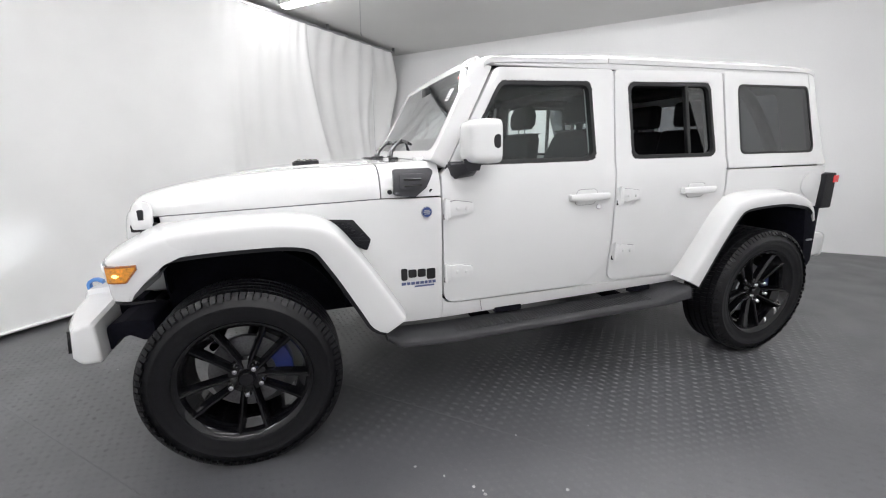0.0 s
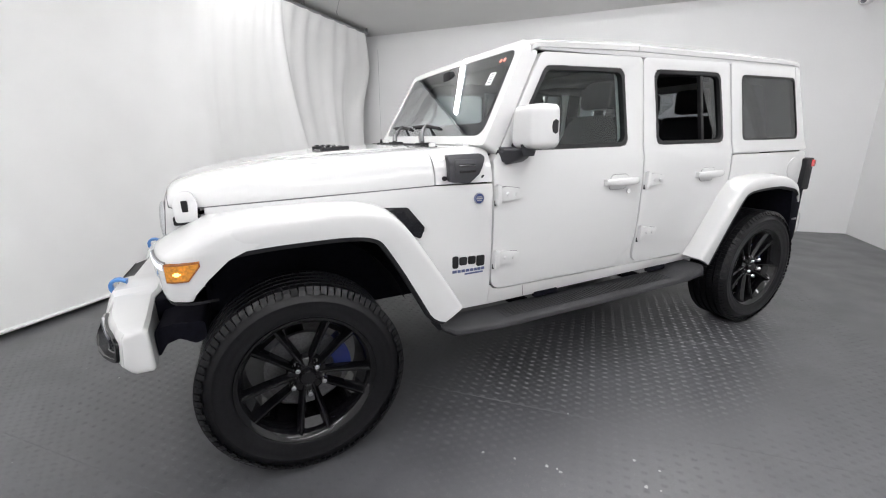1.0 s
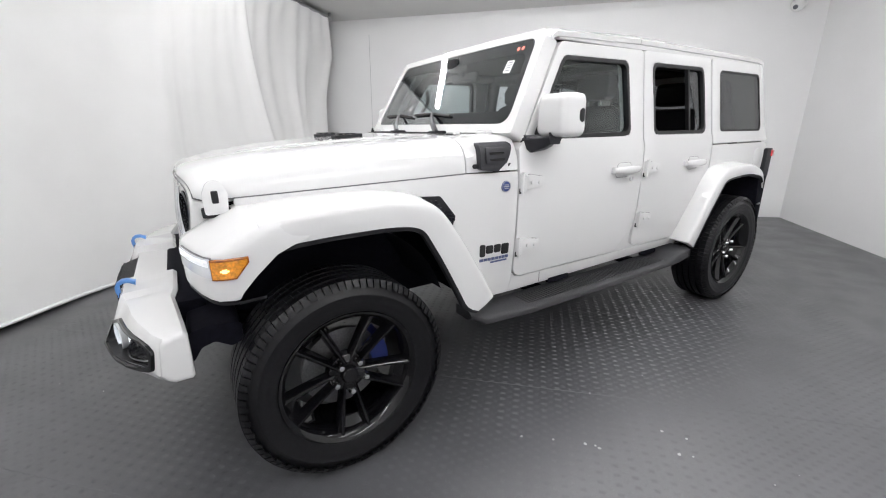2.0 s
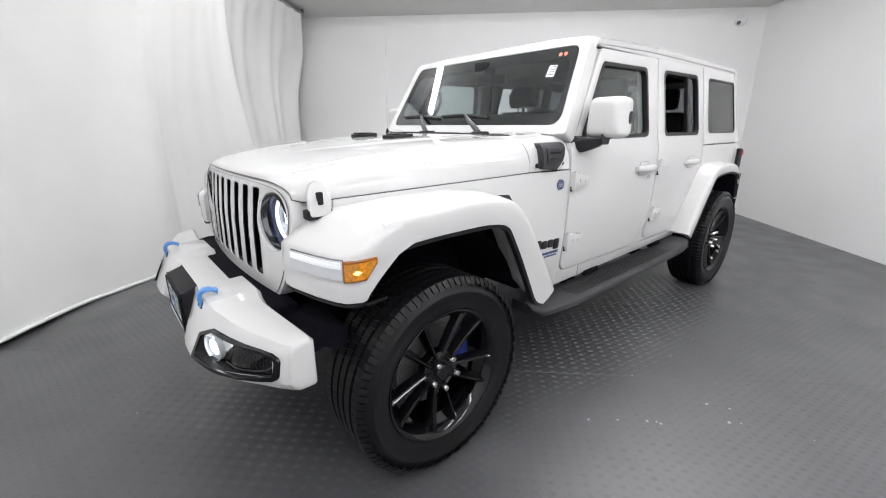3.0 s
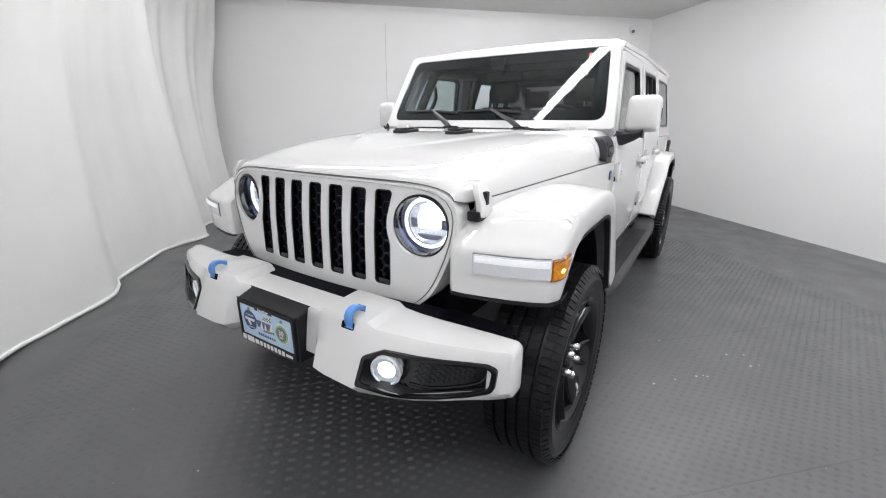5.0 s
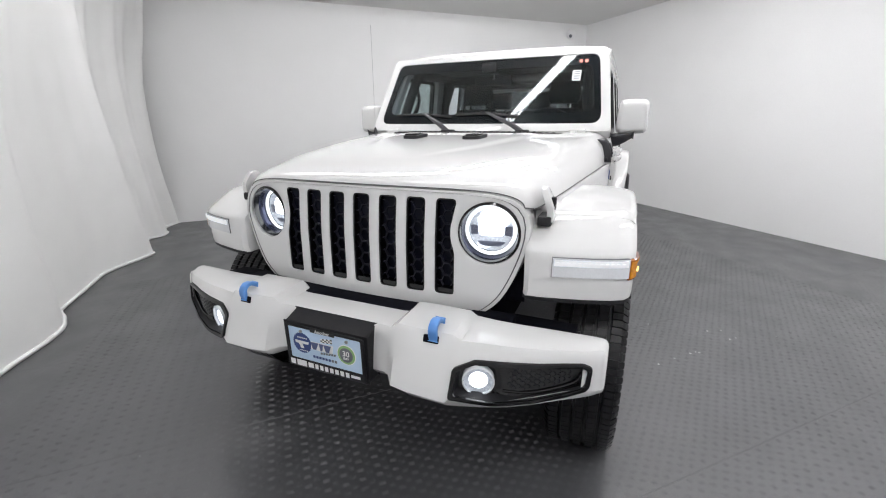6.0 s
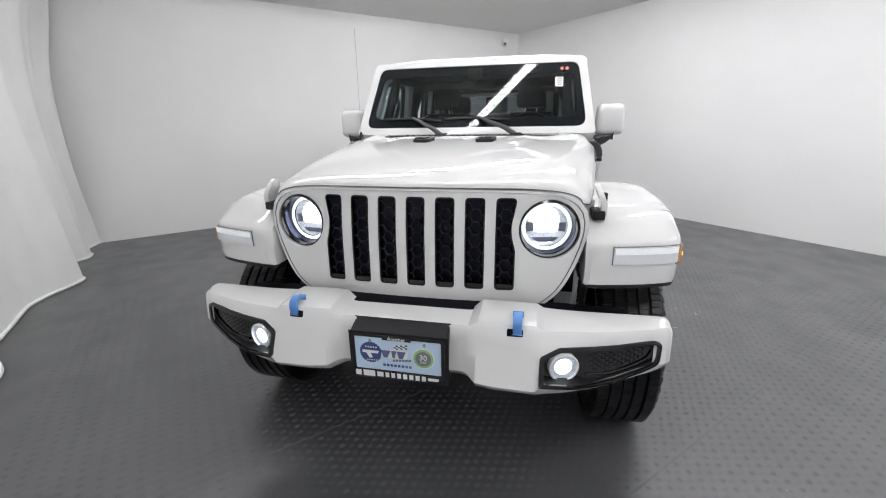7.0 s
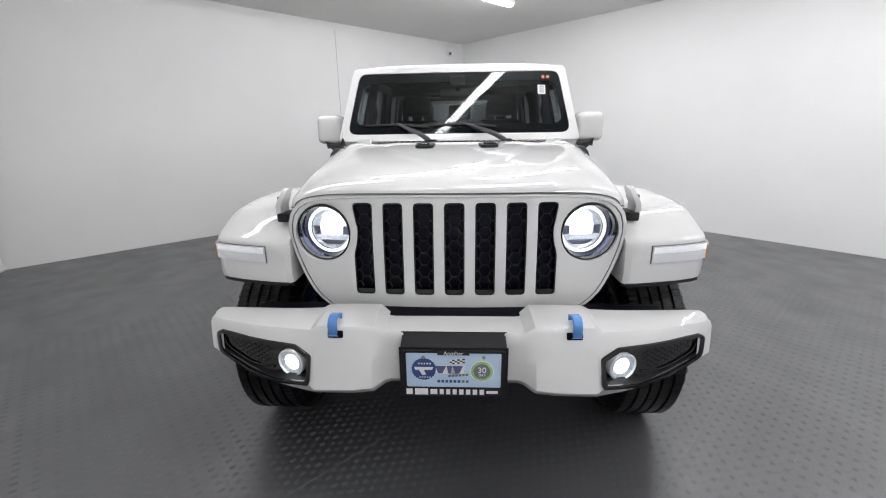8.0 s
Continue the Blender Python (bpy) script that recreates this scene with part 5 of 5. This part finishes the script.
def roof():
    xs = [1.205, 1.215, 1.24, 1.30, 1.45, 1.70, 1.915]
    def ring(x, drop=0.0):
        crown = lerp(x, [1.20, 1.30, 1.8, 2.8, 3.50], [0.026, 0.044, 0.064, 0.066, 0.048])
        ze = lerp(x, [1.20, 1.25, 1.9, 3.50], [1.742, 1.748, 1.766, 1.764])
        pts = []
        for v in np.linspace(-1, 1, 29):
            a = abs(v)
            hw = 0.742
            pts.append(Vector((x, hw * v, ze + crown * (1 - a ** 4) ** 0.6 - drop)))
        pts.append(Vector((x, 0.740, ze - 0.022 - drop)))
        pts.append(Vector((x, 0.725, ze - 0.030 - drop)))
        pts.append(Vector((x, -0.725, ze - 0.030 - drop)))
        pts.append(Vector((x, -0.740, ze - 0.022 - drop)))
        return pts
    rings = [ring(x, d) for x, d in zip(xs, (0.018, 0.008, 0.0, 0, 0, 0, 0))]
    r = part("front_roof_panel", loft(rings), PAINT, car, smooth=55)
    rings = [ring(x, d) for x, d in ((1.921, 0), (2.2, 0), (2.6, 0), (3.0, 0), (3.3, 0), (3.44, 0.002), (3.50, 0.01), (3.525, 0.03))]
    r = part("hardtop_roof", loft(rings), PAINT, car, smooth=55)
    part("headliner", box(1.22, 3.46, -0.69, 0.69, 1.705, 1.73), LEATHER, car)
    for s in (1, -1):
        bm = box(1.26, 3.50, 0.700, 0.733, 1.715, 1.745, 0.006)
        part("roof_rail", side(bm, s), PAINT, car)


def rear_end():
    # tailgate face with its window opening
    def at(d):
        return lambda y, z: Vector((lerp(z, [0.55, 1.16, 1.76], [3.675, 3.66, 3.515]) - d, y, z))
    out = rounded([(-0.80, 0.58), (0.80, 0.58), (0.80, 1.15), (0.735, 1.75), (-0.735, 1.75), (-0.80, 1.15)], 0.03, 3)
    hole = rounded([(-0.58, 1.24), (0.58, 1.24), (0.54, 1.64), (-0.54, 1.64)], 0.05, 4)
    t = part("tailgate", slab(out, [hole], at(0), at(0.05), levels=(1.16,), bevel=0.008), PAINT, car)
    g = part("tailgate_glass", slab(hole, (), at(0.01), at(0.014), bevel=0), GLASS_DARK, t)
    bm = loft([[(x, y * k, z) for y, z in rounded([(-0.80, 0.50), (0.80, 0.50), (0.80, 0.66), (-0.80, 0.66)], 0.03, 3)] for x, k in ((3.60, 1.0), (3.78, 1.0), (3.86, 0.97))])
    part("rear_bumper", soften(bm, 0.012), PAINT, car)
    for s in (1, -1):
        l = part("tail_light", side(soften(loft([[(x, 0.70, z0), (x, w, z0), (x, w, z1), (x, 0.70, z1)] for x, w, z0, z1 in ((3.63, 0.805, 0.865, 1.095), (3.66, 0.838, 0.862, 1.10), (3.765, 0.838, 0.862, 1.10), (3.785, 0.81, 0.875, 1.088))]), 0.010, 2), s), PLASTIC, car, "black tail light housing with a red lens")
        part("lens", side(box(3.735, 3.790, 0.73, 0.842, 1.035, 1.085, 0.006), s), RED, l, "red lens")
    part("fuel_flap", side(moved(disc(0.075, 0, 0.006, 28, 0.002), Matrix.Translation((3.53, width_at(1.03) - 0.002, 1.035))), -1), PAINT, car)


def mirror(s):
    dx = 0.032
    put = Matrix.Translation((dx, 0, 0))
    m = part("mirror_foot", side(soften(loft([[(1.00, 0.79, 1.180), (1.11, 0.79, 1.195), (1.13, 0.79, 1.255), (0.985, 0.79, 1.255)],
                                               [(1.005, 0.835, 1.180), (1.11, 0.835, 1.192), (1.13, 0.835, 1.252), (0.985, 0.835, 1.252)],
                                               [(1.03, 0.885, 1.205), (1.10, 0.885, 1.21), (1.12, 0.885, 1.255), (1.01, 0.885, 1.255)],
                                               [(1.05, 0.925, 1.235), (1.09, 0.925, 1.235), (1.10, 0.925, 1.262), (1.04, 0.925, 1.262)]]), 0.014, 3), s), TRIM, car)
    rings = []
    for x, k in ((1.000, 0.62), (1.004, 0.78), (1.012, 0.87), (1.026, 0.94), (1.05, 0.985), (1.10, 1.0), (1.145, 0.985), (1.152, 0.95)):
        c = rounded([(0.815, 1.248), (0.995, 1.254), (0.990, 1.450), (0.825, 1.450)], 0.04, 6)
        rings.append([(x, 0.905 + (y - 0.905) * k, 1.35 + (z - 1.35) * k) for y, z in c])
    b = part("mirror_shell", side(moved(loft(rings), put), s), PAINT, m, smooth=55)
    part("mirror_glass", side(moved(prism(rounded([(0.828, 1.262), (0.984, 1.268), (0.980, 1.438), (0.837, 1.438)], 0.03, 4), "x", 1.1525, 1.156), put), s), CHROME, m)
    part("mirror_lamp", side(moved(prism(rounded([(1.128, 1.318), (1.142, 1.326), (1.142, 1.374), (1.128, 1.382), (1.112, 1.372), (1.108, 1.35), (1.112, 1.328)], 0.006, 3), "y", 0.975, 0.9945, bevel=0.002), put), s), SEAL, m)


def wheel():
    """One wheel round the y axis, its outer face towards +y."""
    w = empty_part("wheel", car)
    R, r = 0.405, 0.268
    prof = [(r, 0.098), (r + 0.010, 0.112), (r + 0.016, 0.116), (r + 0.022, 0.115), (r + 0.040, 0.122), (r + 0.058, 0.126), (r + 0.074, 0.1265), (r + 0.077, 0.1285), (r + 0.083, 0.1280), (r + 0.086, 0.1250), (R - 0.036, 0.121), (R - 0.022, 0.112), (R - 0.012, 0.098), (R - 0.012, -0.098), (R - 0.022, -0.112), (R - 0.038, -0.122), (r + 0.06, -0.126), (r + 0.012, -0.110), (r, -0.098)]
    part("tyre", lathe(prof, 72), TYRE, w, smooth=50)
    bm = bmesh.new()
    n = 90
    rows = [(-0.110, -0.073), (-0.062, -0.026), (-0.016, 0.016), (0.026, 0.062), (0.073, 0.110)]
    for k, (y0, y1) in enumerate(rows):
        for i in range(n):
            gap = 0.025 if k in (1, 2, 3) else 0.05
            a0 = 2 * math.pi * (i + gap + 0.5 * (k % 2)) / n
            a1 = 2 * math.pi * (i + 1 - gap + 0.5 * (k % 2)) / n
            sk = 0.012 if k in (1, 3) else 0.0
            vs = []
            for rr, shrink in ((R - 0.012, 0), (R, 0.0015)):
                for a, y in ((a0, y0 + shrink), (a1, y0 + shrink), (a1 + sk, y1 - shrink), (a0 + sk, y1 - shrink)):
                    vs.append((rr * math.cos(a), y, rr * math.sin(a)))
            add(bm, vs, [(4, 5, 6, 7), (0, 1, 5, 4), (1, 2, 6, 5), (2, 3, 7, 6), (3, 0, 4, 7)])
    for i in range(n):
        # shoulder lugs that show on the sidewall
        a0, a1 = 2 * math.pi * (i + 0.06) / n, 2 * math.pi * (i + 0.84) / n
        for sg in (1, -1):
            long = 0.030 if i % 2 else 0.024
            sec = [(R - 0.001, 0.108), (R - 0.012, 0.1185), (R - long, 0.1295), (R - long, 0.118), (R - 0.014, 0.100)]
            vs = [(rr * math.cos(a), sg * y, rr * math.sin(a)) for a in (a0, a1) for rr, y in sec]
            add(bm, vs, [(0, 1, 6, 5), (1, 2, 7, 6), (2, 3, 8, 7), (0, 1, 2, 3, 4), (5, 6, 7, 8, 9)])
    part("tread", bm, TYRE, w, smooth=0)
    part("rim", lathe([(0.280, 0.106), (0.276, 0.116), (0.269, 0.114), (0.250, 0.095), (0.240, 0.02), (0.235, -0.10), (0.266, -0.105), (0.268, 0.09)], 60), GLOSS_BLACK, w, "gloss black alloy rim", smooth=50)
    for i in range(5):
        a = 2 * math.pi * i / 5
        for sg in (1, -1):
            # each pair of spokes runs nearly parallel, wider at the rim
            rings = []
            for f in (0.0, 0.25, 0.6, 0.9, 1.0):
                rad = 0.040 + 0.214 * f
                off = 0.017 + 0.040 * f
                ww = 0.0110 + 0.0030 * f
                y = 0.068 + 0.034 * f ** 1.6
                dep = 0.038 + 0.01 * f
                sec = [(-ww * 1.3, -dep), (-ww, -0.016), (-ww * 0.35, 0.0), (ww * 0.25, 0.0), (ww, -0.010), (ww * 1.3, -dep)]
                rings.append([(rad, y + dy, sg * (off + o)) for o, dy in sec])
            part("spoke", moved(loft(rings), Matrix.Rotation(-a, 4, "Y")), GLOSS_BLACK, w)
        web = loft([[(r0, y0, -h), (r0, y0, h), (r0, y0 - 0.03, h), (r0, y0 - 0.03, -h)] for r0, y0, h in ((0.212, 0.046, 0.044), (0.232, 0.060, 0.049), (0.252, 0.074, 0.054))])
        part("spoke_web", moved(web, Matrix.Rotation(-a, 4, "Y")), GLOSS_BLACK, w)
        b = a
        bm = lathe([(0.0, 0.108), (0.010, 0.106), (0.0150, 0.096), (0.0160, 0.060)], 10, ends=True)
        moved(bm, Matrix.Translation((0.0635 * math.cos(b), 0, -0.0635 * math.sin(b))))
        part("wheel_nut", bm, CHROME, w, "chrome wheel nut")
    part("hub", lathe([(0.0, 0.090), (0.028, 0.089), (0.034, 0.082), (0.036, 0.066), (0.070, 0.062), (0.078, 0.056), (0.082, 0.02), (0.0, 0.02)], 40, ends=True), GLOSS_BLACK, w, smooth=40)
    part("brake_disc", lathe([(0.07, 0.0), (0.165, 0.0), (0.165, -0.025), (0.07, -0.025)], 48), DISC_STEEL, w, "grey steel brake disc")
    bm = bmesh.new()
    rings = []
    for i in range(7):
        a = radians(-56 + 50 * i / 6)
        rings.append([(rr * math.cos(a), y, rr * math.sin(a)) for rr, y in ((0.115, 0.028), (0.190, 0.028), (0.190, -0.05), (0.115, -0.05))])
    loft(rings, bm=bm)
    part("brake_caliper", soften(bm, 0.006), DEEP_BLUE, w, "blue brake caliper")
    return w


HUB = GROUND + 0.4045


def wheels():
    w = wheel()
    front, rear = (0.008, 0.836), (BASE + 0.038, 0.840)
    w.matrix_basis = Matrix.Translation((front[0], front[1], HUB)) @ Matrix.Rotation(radians(-60), 4, "Y")
    copy_thing(w, Matrix.Translation((rear[0], rear[1], HUB)) @ Matrix.Rotation(radians(-46), 4, "Y"))
    flip = Matrix.Rotation(radians(180), 4, "Z")
    copy_thing(w, Matrix.Translation((front[0], -front[1], HUB)) @ flip @ Matrix.Rotation(radians(162), 4, "Y"))
    copy_thing(w, Matrix.Translation((rear[0], -rear[1], HUB)) @ flip @ Matrix.Rotation(radians(162), 4, "Y"))


def running_gear():
    for s in (1, -1):
        part("frame_rail", side(box(-0.50, 3.60, 0.36, 0.46, 0.46, 0.58, 0.01), s), DARK, car)
        part("wheel_liner", side(loft([[(0.47 * math.cos(a), y, 0.50 + 0.47 * math.sin(a)) for a in np.linspace(0.28, 2.3, 15)] for y in (0.50, 0.89)], closed=False), s), DARK, car)
        part("rear_liner", side(loft([[(BASE + 0.04 + 0.49 * math.cos(a), y, 0.50 + 0.49 * math.sin(a)) for a in np.linspace(0.0, math.pi - 0.1, 15)] for y in (0.50, 0.90)], closed=False), s), DARK, car)
        part("inner_fender", side(box(-0.34, 0.66, 0.50, 0.53, 0.56, 1.03), s), DARK, car)
        part("inner_quarter", side(box(2.50, 3.60, 0.50, 0.53, 0.45, 1.10), s), DARK, car)
        guard = prism(rounded([(3.36, 0.90), (3.495, 0.90), (3.505, 0.54), (3.485, 0.50), (3.45, 0.505), (3.435, 0.56), (3.405, 0.68)], 0.015, 3), "y", 0.55, 0.925, bevel=0.006)
        gd = part("rear_splash_guard", side(guard, s), DARK, car)
        part("guard_clip", side(box(3.425, 3.475, 0.9245, 0.933, 0.676, 0.688, 0.002), s), STEEL, gd)
        # side step with a ribbed tread
        rings = []
        for x, w0, w1, z0, z1 in ((0.64, 0.74, 0.86, 0.405, 0.445), (0.70, 0.74, 0.915, 0.378, 0.432), (0.95, 0.74, 0.935, 0.372, 0.424), (1.6, 0.74, 0.935, 0.370, 0.422), (2.25, 0.74, 0.935, 0.372, 0.424), (2.36, 0.74, 0.935, 0.376, 0.448), (2.50, 0.74, 0.92, 0.384, 0.468)):
            rings.append([(x, w0, z0), (x, w1 - 0.03, z0), (x, w1, z0 + 0.018), (x, w1 - 0.006, z1 - 0.012), (x, w1 - 0.03, z1), (x, w0, z1)])
        st = part("side_step", side(soften(loft(rings), 0.006), s), STEP, car, "black plastic side step with ribbed tread")
        for i in range(58):
            x = 0.99 + i * 0.0215
            part("tread_rib", side(box(x, x + 0.010, 0.795, 0.895, 0.4215, 0.4275), s), STEP, st, smooth=0)
        for x in (1.15, 2.05):
            part("step_bracket", side(box(x, x + 0.10, 0.50, 0.80, 0.385, 0.415, 0.006), s), DARK, st)
            part("bracket_face", side(box(x + 0.1, x + 0.26, 0.755, 0.782, 0.440, 0.468, 0.004), s), DARK, st)
    part("axle", tube([(0, -0.70, 0.38), (0, 0.70, 0.38)], 0.045, 12), DARK, car)
    part("axle", tube([(BASE + 0.04, -0.70, 0.38), (BASE + 0.04, 0.70, 0.38)], 0.045, 12), DARK, car)
    part("differential", lathe([(0.0, 0.12), (0.10, 0.09), (0.14, 0.0), (0.10, -0.09), (0.0, -0.12)], 18, ends=True), DARK, car).location = (0.0, 0.25, 0.40)
    part("floor_pan", box(0.66, 3.62, -0.74, 0.74, 0.50, 0.56), DARK, car)
    part("bumper_filler", prism(rounded([(-0.530, 0.59), (-0.38, 0.59), (-0.38, 0.640), (-0.43, 0.652), (-0.515, 0.648), (-0.530, 0.630)], 0.010, 3), "y", -0.50, 0.50, bevel=0.008), TRIM, car, "dark grey plastic filler behind the bumper")
    for s in (1, -1):
        part("bumper_liner", side(prism(rounded([(-0.33, 0.585), (-0.33, 0.655), (-0.43, 0.665), (-0.492, 0.655), (-0.512, 0.56), (-0.492, 0.545), (-0.462, 0.59), (-0.42, 0.602), (-0.37, 0.57)], 0.02, 4), "y", 0.55, 0.80, bevel=0.010, seg=3), s), DARK, car)
        part("tow_bar", side(tube([(-0.40, 0.58, 0.60), (-0.20, 0.52, 0.52)], 0.03, 8), s), DARK, car)
    part("skid_plate", box(-0.56, -0.30, -0.50, 0.50, 0.52, 0.62, 0.02), DARK, car)
    part("air_dam", box(-0.56, -0.42, -0.60, 0.60, 0.60, 0.70, 0.02), DARK, car)
    part("tie_rod", tube([(-0.16, -0.66, 0.43), (-0.16, 0.66, 0.40)], 0.02, 10), DARK, car)


def seat(x, y):
    s = empty_part("front_seat", car)
    part("seat_cushion", box(x, x + 0.50, y - 0.25, y + 0.25, 0.78, 0.98, 0.06, 4), LEATHER, s)
    bm = loft([[(x + dx - 0.05, y - w, z), (x + dx - 0.06, y, z), (x + dx - 0.05, y + w, z), (x + dx + 0.07, y + w - 0.03, z), (x + dx + 0.09, y, z), (x + dx + 0.07, y - w + 0.03, z)]
               for dx, w, z in ((0.46, 0.25, 0.90), (0.50, 0.27, 1.05), (0.55, 0.265, 1.25), (0.59, 0.22, 1.38), (0.60, 0.17, 1.42))])
    part("backrest", soften(bm, 0.025, 3), LEATHER, s)
    bm = loft([[(x + dx - d, y - w, z), (x + dx - d, y + w, z), (x + dx + d, y + w, z), (x + dx + d, y - w, z)] for dx, d, w, z in ((0.60, 0.03, 0.10, 1.455), (0.605, 0.05, 0.125, 1.48), (0.61, 0.05, 0.13, 1.56), (0.615, 0.035, 0.11, 1.615), (0.617, 0.02, 0.08, 1.63))])
    part("headrest", soften(bm, 0.02, 3), LEATHER, s)
    for dy in (-0.05, 0.05):
        part("headrest_post", tube([(x + 0.60, y + dy, 1.40), (x + 0.60, y + dy, 1.47)], 0.006, 6), CHROME, s)


def interior():
    seat(1.42, -0.38)
    seat(1.42, 0.38)
    b = empty_part("rear_seat", car)
    part("seat_cushion", box(2.30, 2.80, -0.62, 0.62, 0.80, 0.98, 0.05, 3), LEATHER, b)
    for y0, y1 in ((-0.62, -0.20), (-0.195, 0.195), (0.20, 0.62)):
        part("backrest", moved(box(-0.07, 0.07, y0, y1, 0, 0.52, 0.05, 3), Matrix.Translation((2.78, 0, 0.90)) @ Matrix.Rotation(radians(14), 4, "Y")), LEATHER, b)
        c = (y0 + y1) / 2
        part("headrest", moved(box(-0.05, 0.05, c - 0.12, c + 0.12, 0, 0.17, 0.04, 3), Matrix.Translation((2.90, 0, 1.43))), LEATHER, b)
    d = part("dashboard", soften(loft([[(x, -0.70, z0), (x, 0.70, z0), (x, 0.70, z1), (x, -0.70, z1)] for x, z0, z1 in ((0.975, 1.0, 1.285), (1.0, 0.95, 1.298), (1.10, 0.95, 1.305), (1.20, 0.98, 1.25), (1.22, 1.0, 1.10))]), 0.02, 3), LEATHER, car)
    part("instrument_hood", soften(loft([[(x, -0.56, z0), (x, -0.22, z0), (x, -0.26, z1), (x, -0.52, z1)] for x, z0, z1 in ((1.00, 1.25, 1.31), (1.12, 1.25, 1.345), (1.20, 1.25, 1.33))]), 0.015, 3), PLASTIC, d)
    w = empty_part("steering_wheel", car)
    m = Matrix.Translation((1.33, -0.38, 1.235)) @ Matrix.Rotation(radians(-25), 4, "Y") @ Matrix.Rotation(radians(90), 4, "Z")
    bm = bmesh.new()
    n = 40
    rr = [[m @ Vector(((0.185 + 0.014 * math.cos(b)) * math.cos(a), 0.014 * math.sin(b), (0.185 + 0.014 * math.cos(b)) * math.sin(a))) for b in (2 * math.pi * k / 8 for k in range(8))] for a in (2 * math.pi * i / n for i in range(n + 1))]
    part("wheel_rim", loft(rr, caps=False, bm=bm), LEATHER, w)
    part("wheel_boss", moved(box(-0.07, 0.07, -0.02, 0.03, -0.05, 0.05, 0.02, 3), m), PLASTIC, w)
    for a, b in (((-0.18, 0, 0), (-0.06, 0, 0)), ((0.18, 0, 0), (0.06, 0, 0)), ((0, 0, -0.18), (0, 0, -0.04))):
        part("wheel_spoke", tube([m @ Vector(a), m @ Vector(b)], 0.016, 8), PLASTIC, w)
    # padded roll bars
    for s in (1, -1):
        part("roll_bar", side(tube(spline([(1.07, 0.660, 1.28), (1.26, 0.620, 1.60), (1.40, 0.63, 1.665), (2.0, 0.63, 1.675), (2.8, 0.63, 1.67), (3.10, 0.64, 1.60), (3.45, 0.66, 1.15)], 26), 0.034, 10), s), PLASTIC, car)
        part("roll_bar", side(tube([(1.98, 0.62, 1.66), (2.0, 0.70, 1.45), (2.0, 0.735, 1.10), (2.0, 0.73, 0.60)], 0.042, 10), s), PLASTIC, car)
        part("grab_handle", side(tube(spline([(1.12, 0.675, 1.35), (1.20, 0.630, 1.36), (1.29, 0.615, 1.47), (1.30, 0.630, 1.56)], 10), 0.014, 8), s), PLASTIC, car)
    part("roll_bar", tube([(1.98, -0.64, 1.665), (1.98, 0.64, 1.665)], 0.036, 10), PLASTIC, car)
    part("roll_bar", tube([(2.80, -0.64, 1.665), (2.80, 0.64, 1.665)], 0.034, 10), PLASTIC, car)
    dm = part("dome_light", box(2.03, 2.14, -0.09, 0.03, 1.685, 1.706, 0.008), PLASTIC, car, "overhead console with lit reading lamps")
    for y, wdt in ((-0.065, 0.010), (-0.030, 0.018), (0.005, 0.010)):
        part("reading_lamp", box(2.06, 2.11, y - wdt / 2, y + wdt / 2, 1.681, 1.687, 0.002), LED, dm, "lit white reading lamp")
    mi = part("inside_mirror", box(1.20, 1.225, -0.13, 0.13, 1.565, 1.625, 0.010, 3), PLASTIC, car)
    part("mirror_stem", tube([(1.13, 0, 1.67), (1.20, 0, 1.61)], 0.014, 8), PLASTIC, mi)
    part("sensor_box", box(1.10, 1.20, -0.05, 0.05, 1.63, 1.70, 0.015), PLASTIC, mi)


def antenna():
    a = part("antenna", tube([(0.885, 0.767, 1.24), (0.90, 0.767, 1.95)], 0.0013, 6), STEEL, car, "thin steel whip antenna")
    part("antenna_base", lathe([(0.0, 0.0), (0.018, 0.0), (0.014, 0.02), (0.005, 0.05), (0.0, 0.05)], 14, ends=True), PLASTIC, a).matrix_basis = Matrix.Translation((0.885, 0.767, 1.245)) @ Matrix.Rotation(radians(90), 4, "X")


WIPER = material("satin_grey_wiper", (0.045, 0.045, 0.05), 0.35, stain=0.1, stain_size=40)
# emission lifts the red of the windshield dots, which are no lamps
DOT = material("red_dot", (0.75, 0.22, 0.16), 0.4, stain=0.1, stain_size=90, emit=0.3, emit_colour=(1.0, 0.35, 0.25))
windshield()
cowl()
roof()
rear_end()
for sgn in (-1, 1):
    mirror(sgn)
wheels()
running_gear()
interior()
antenna()
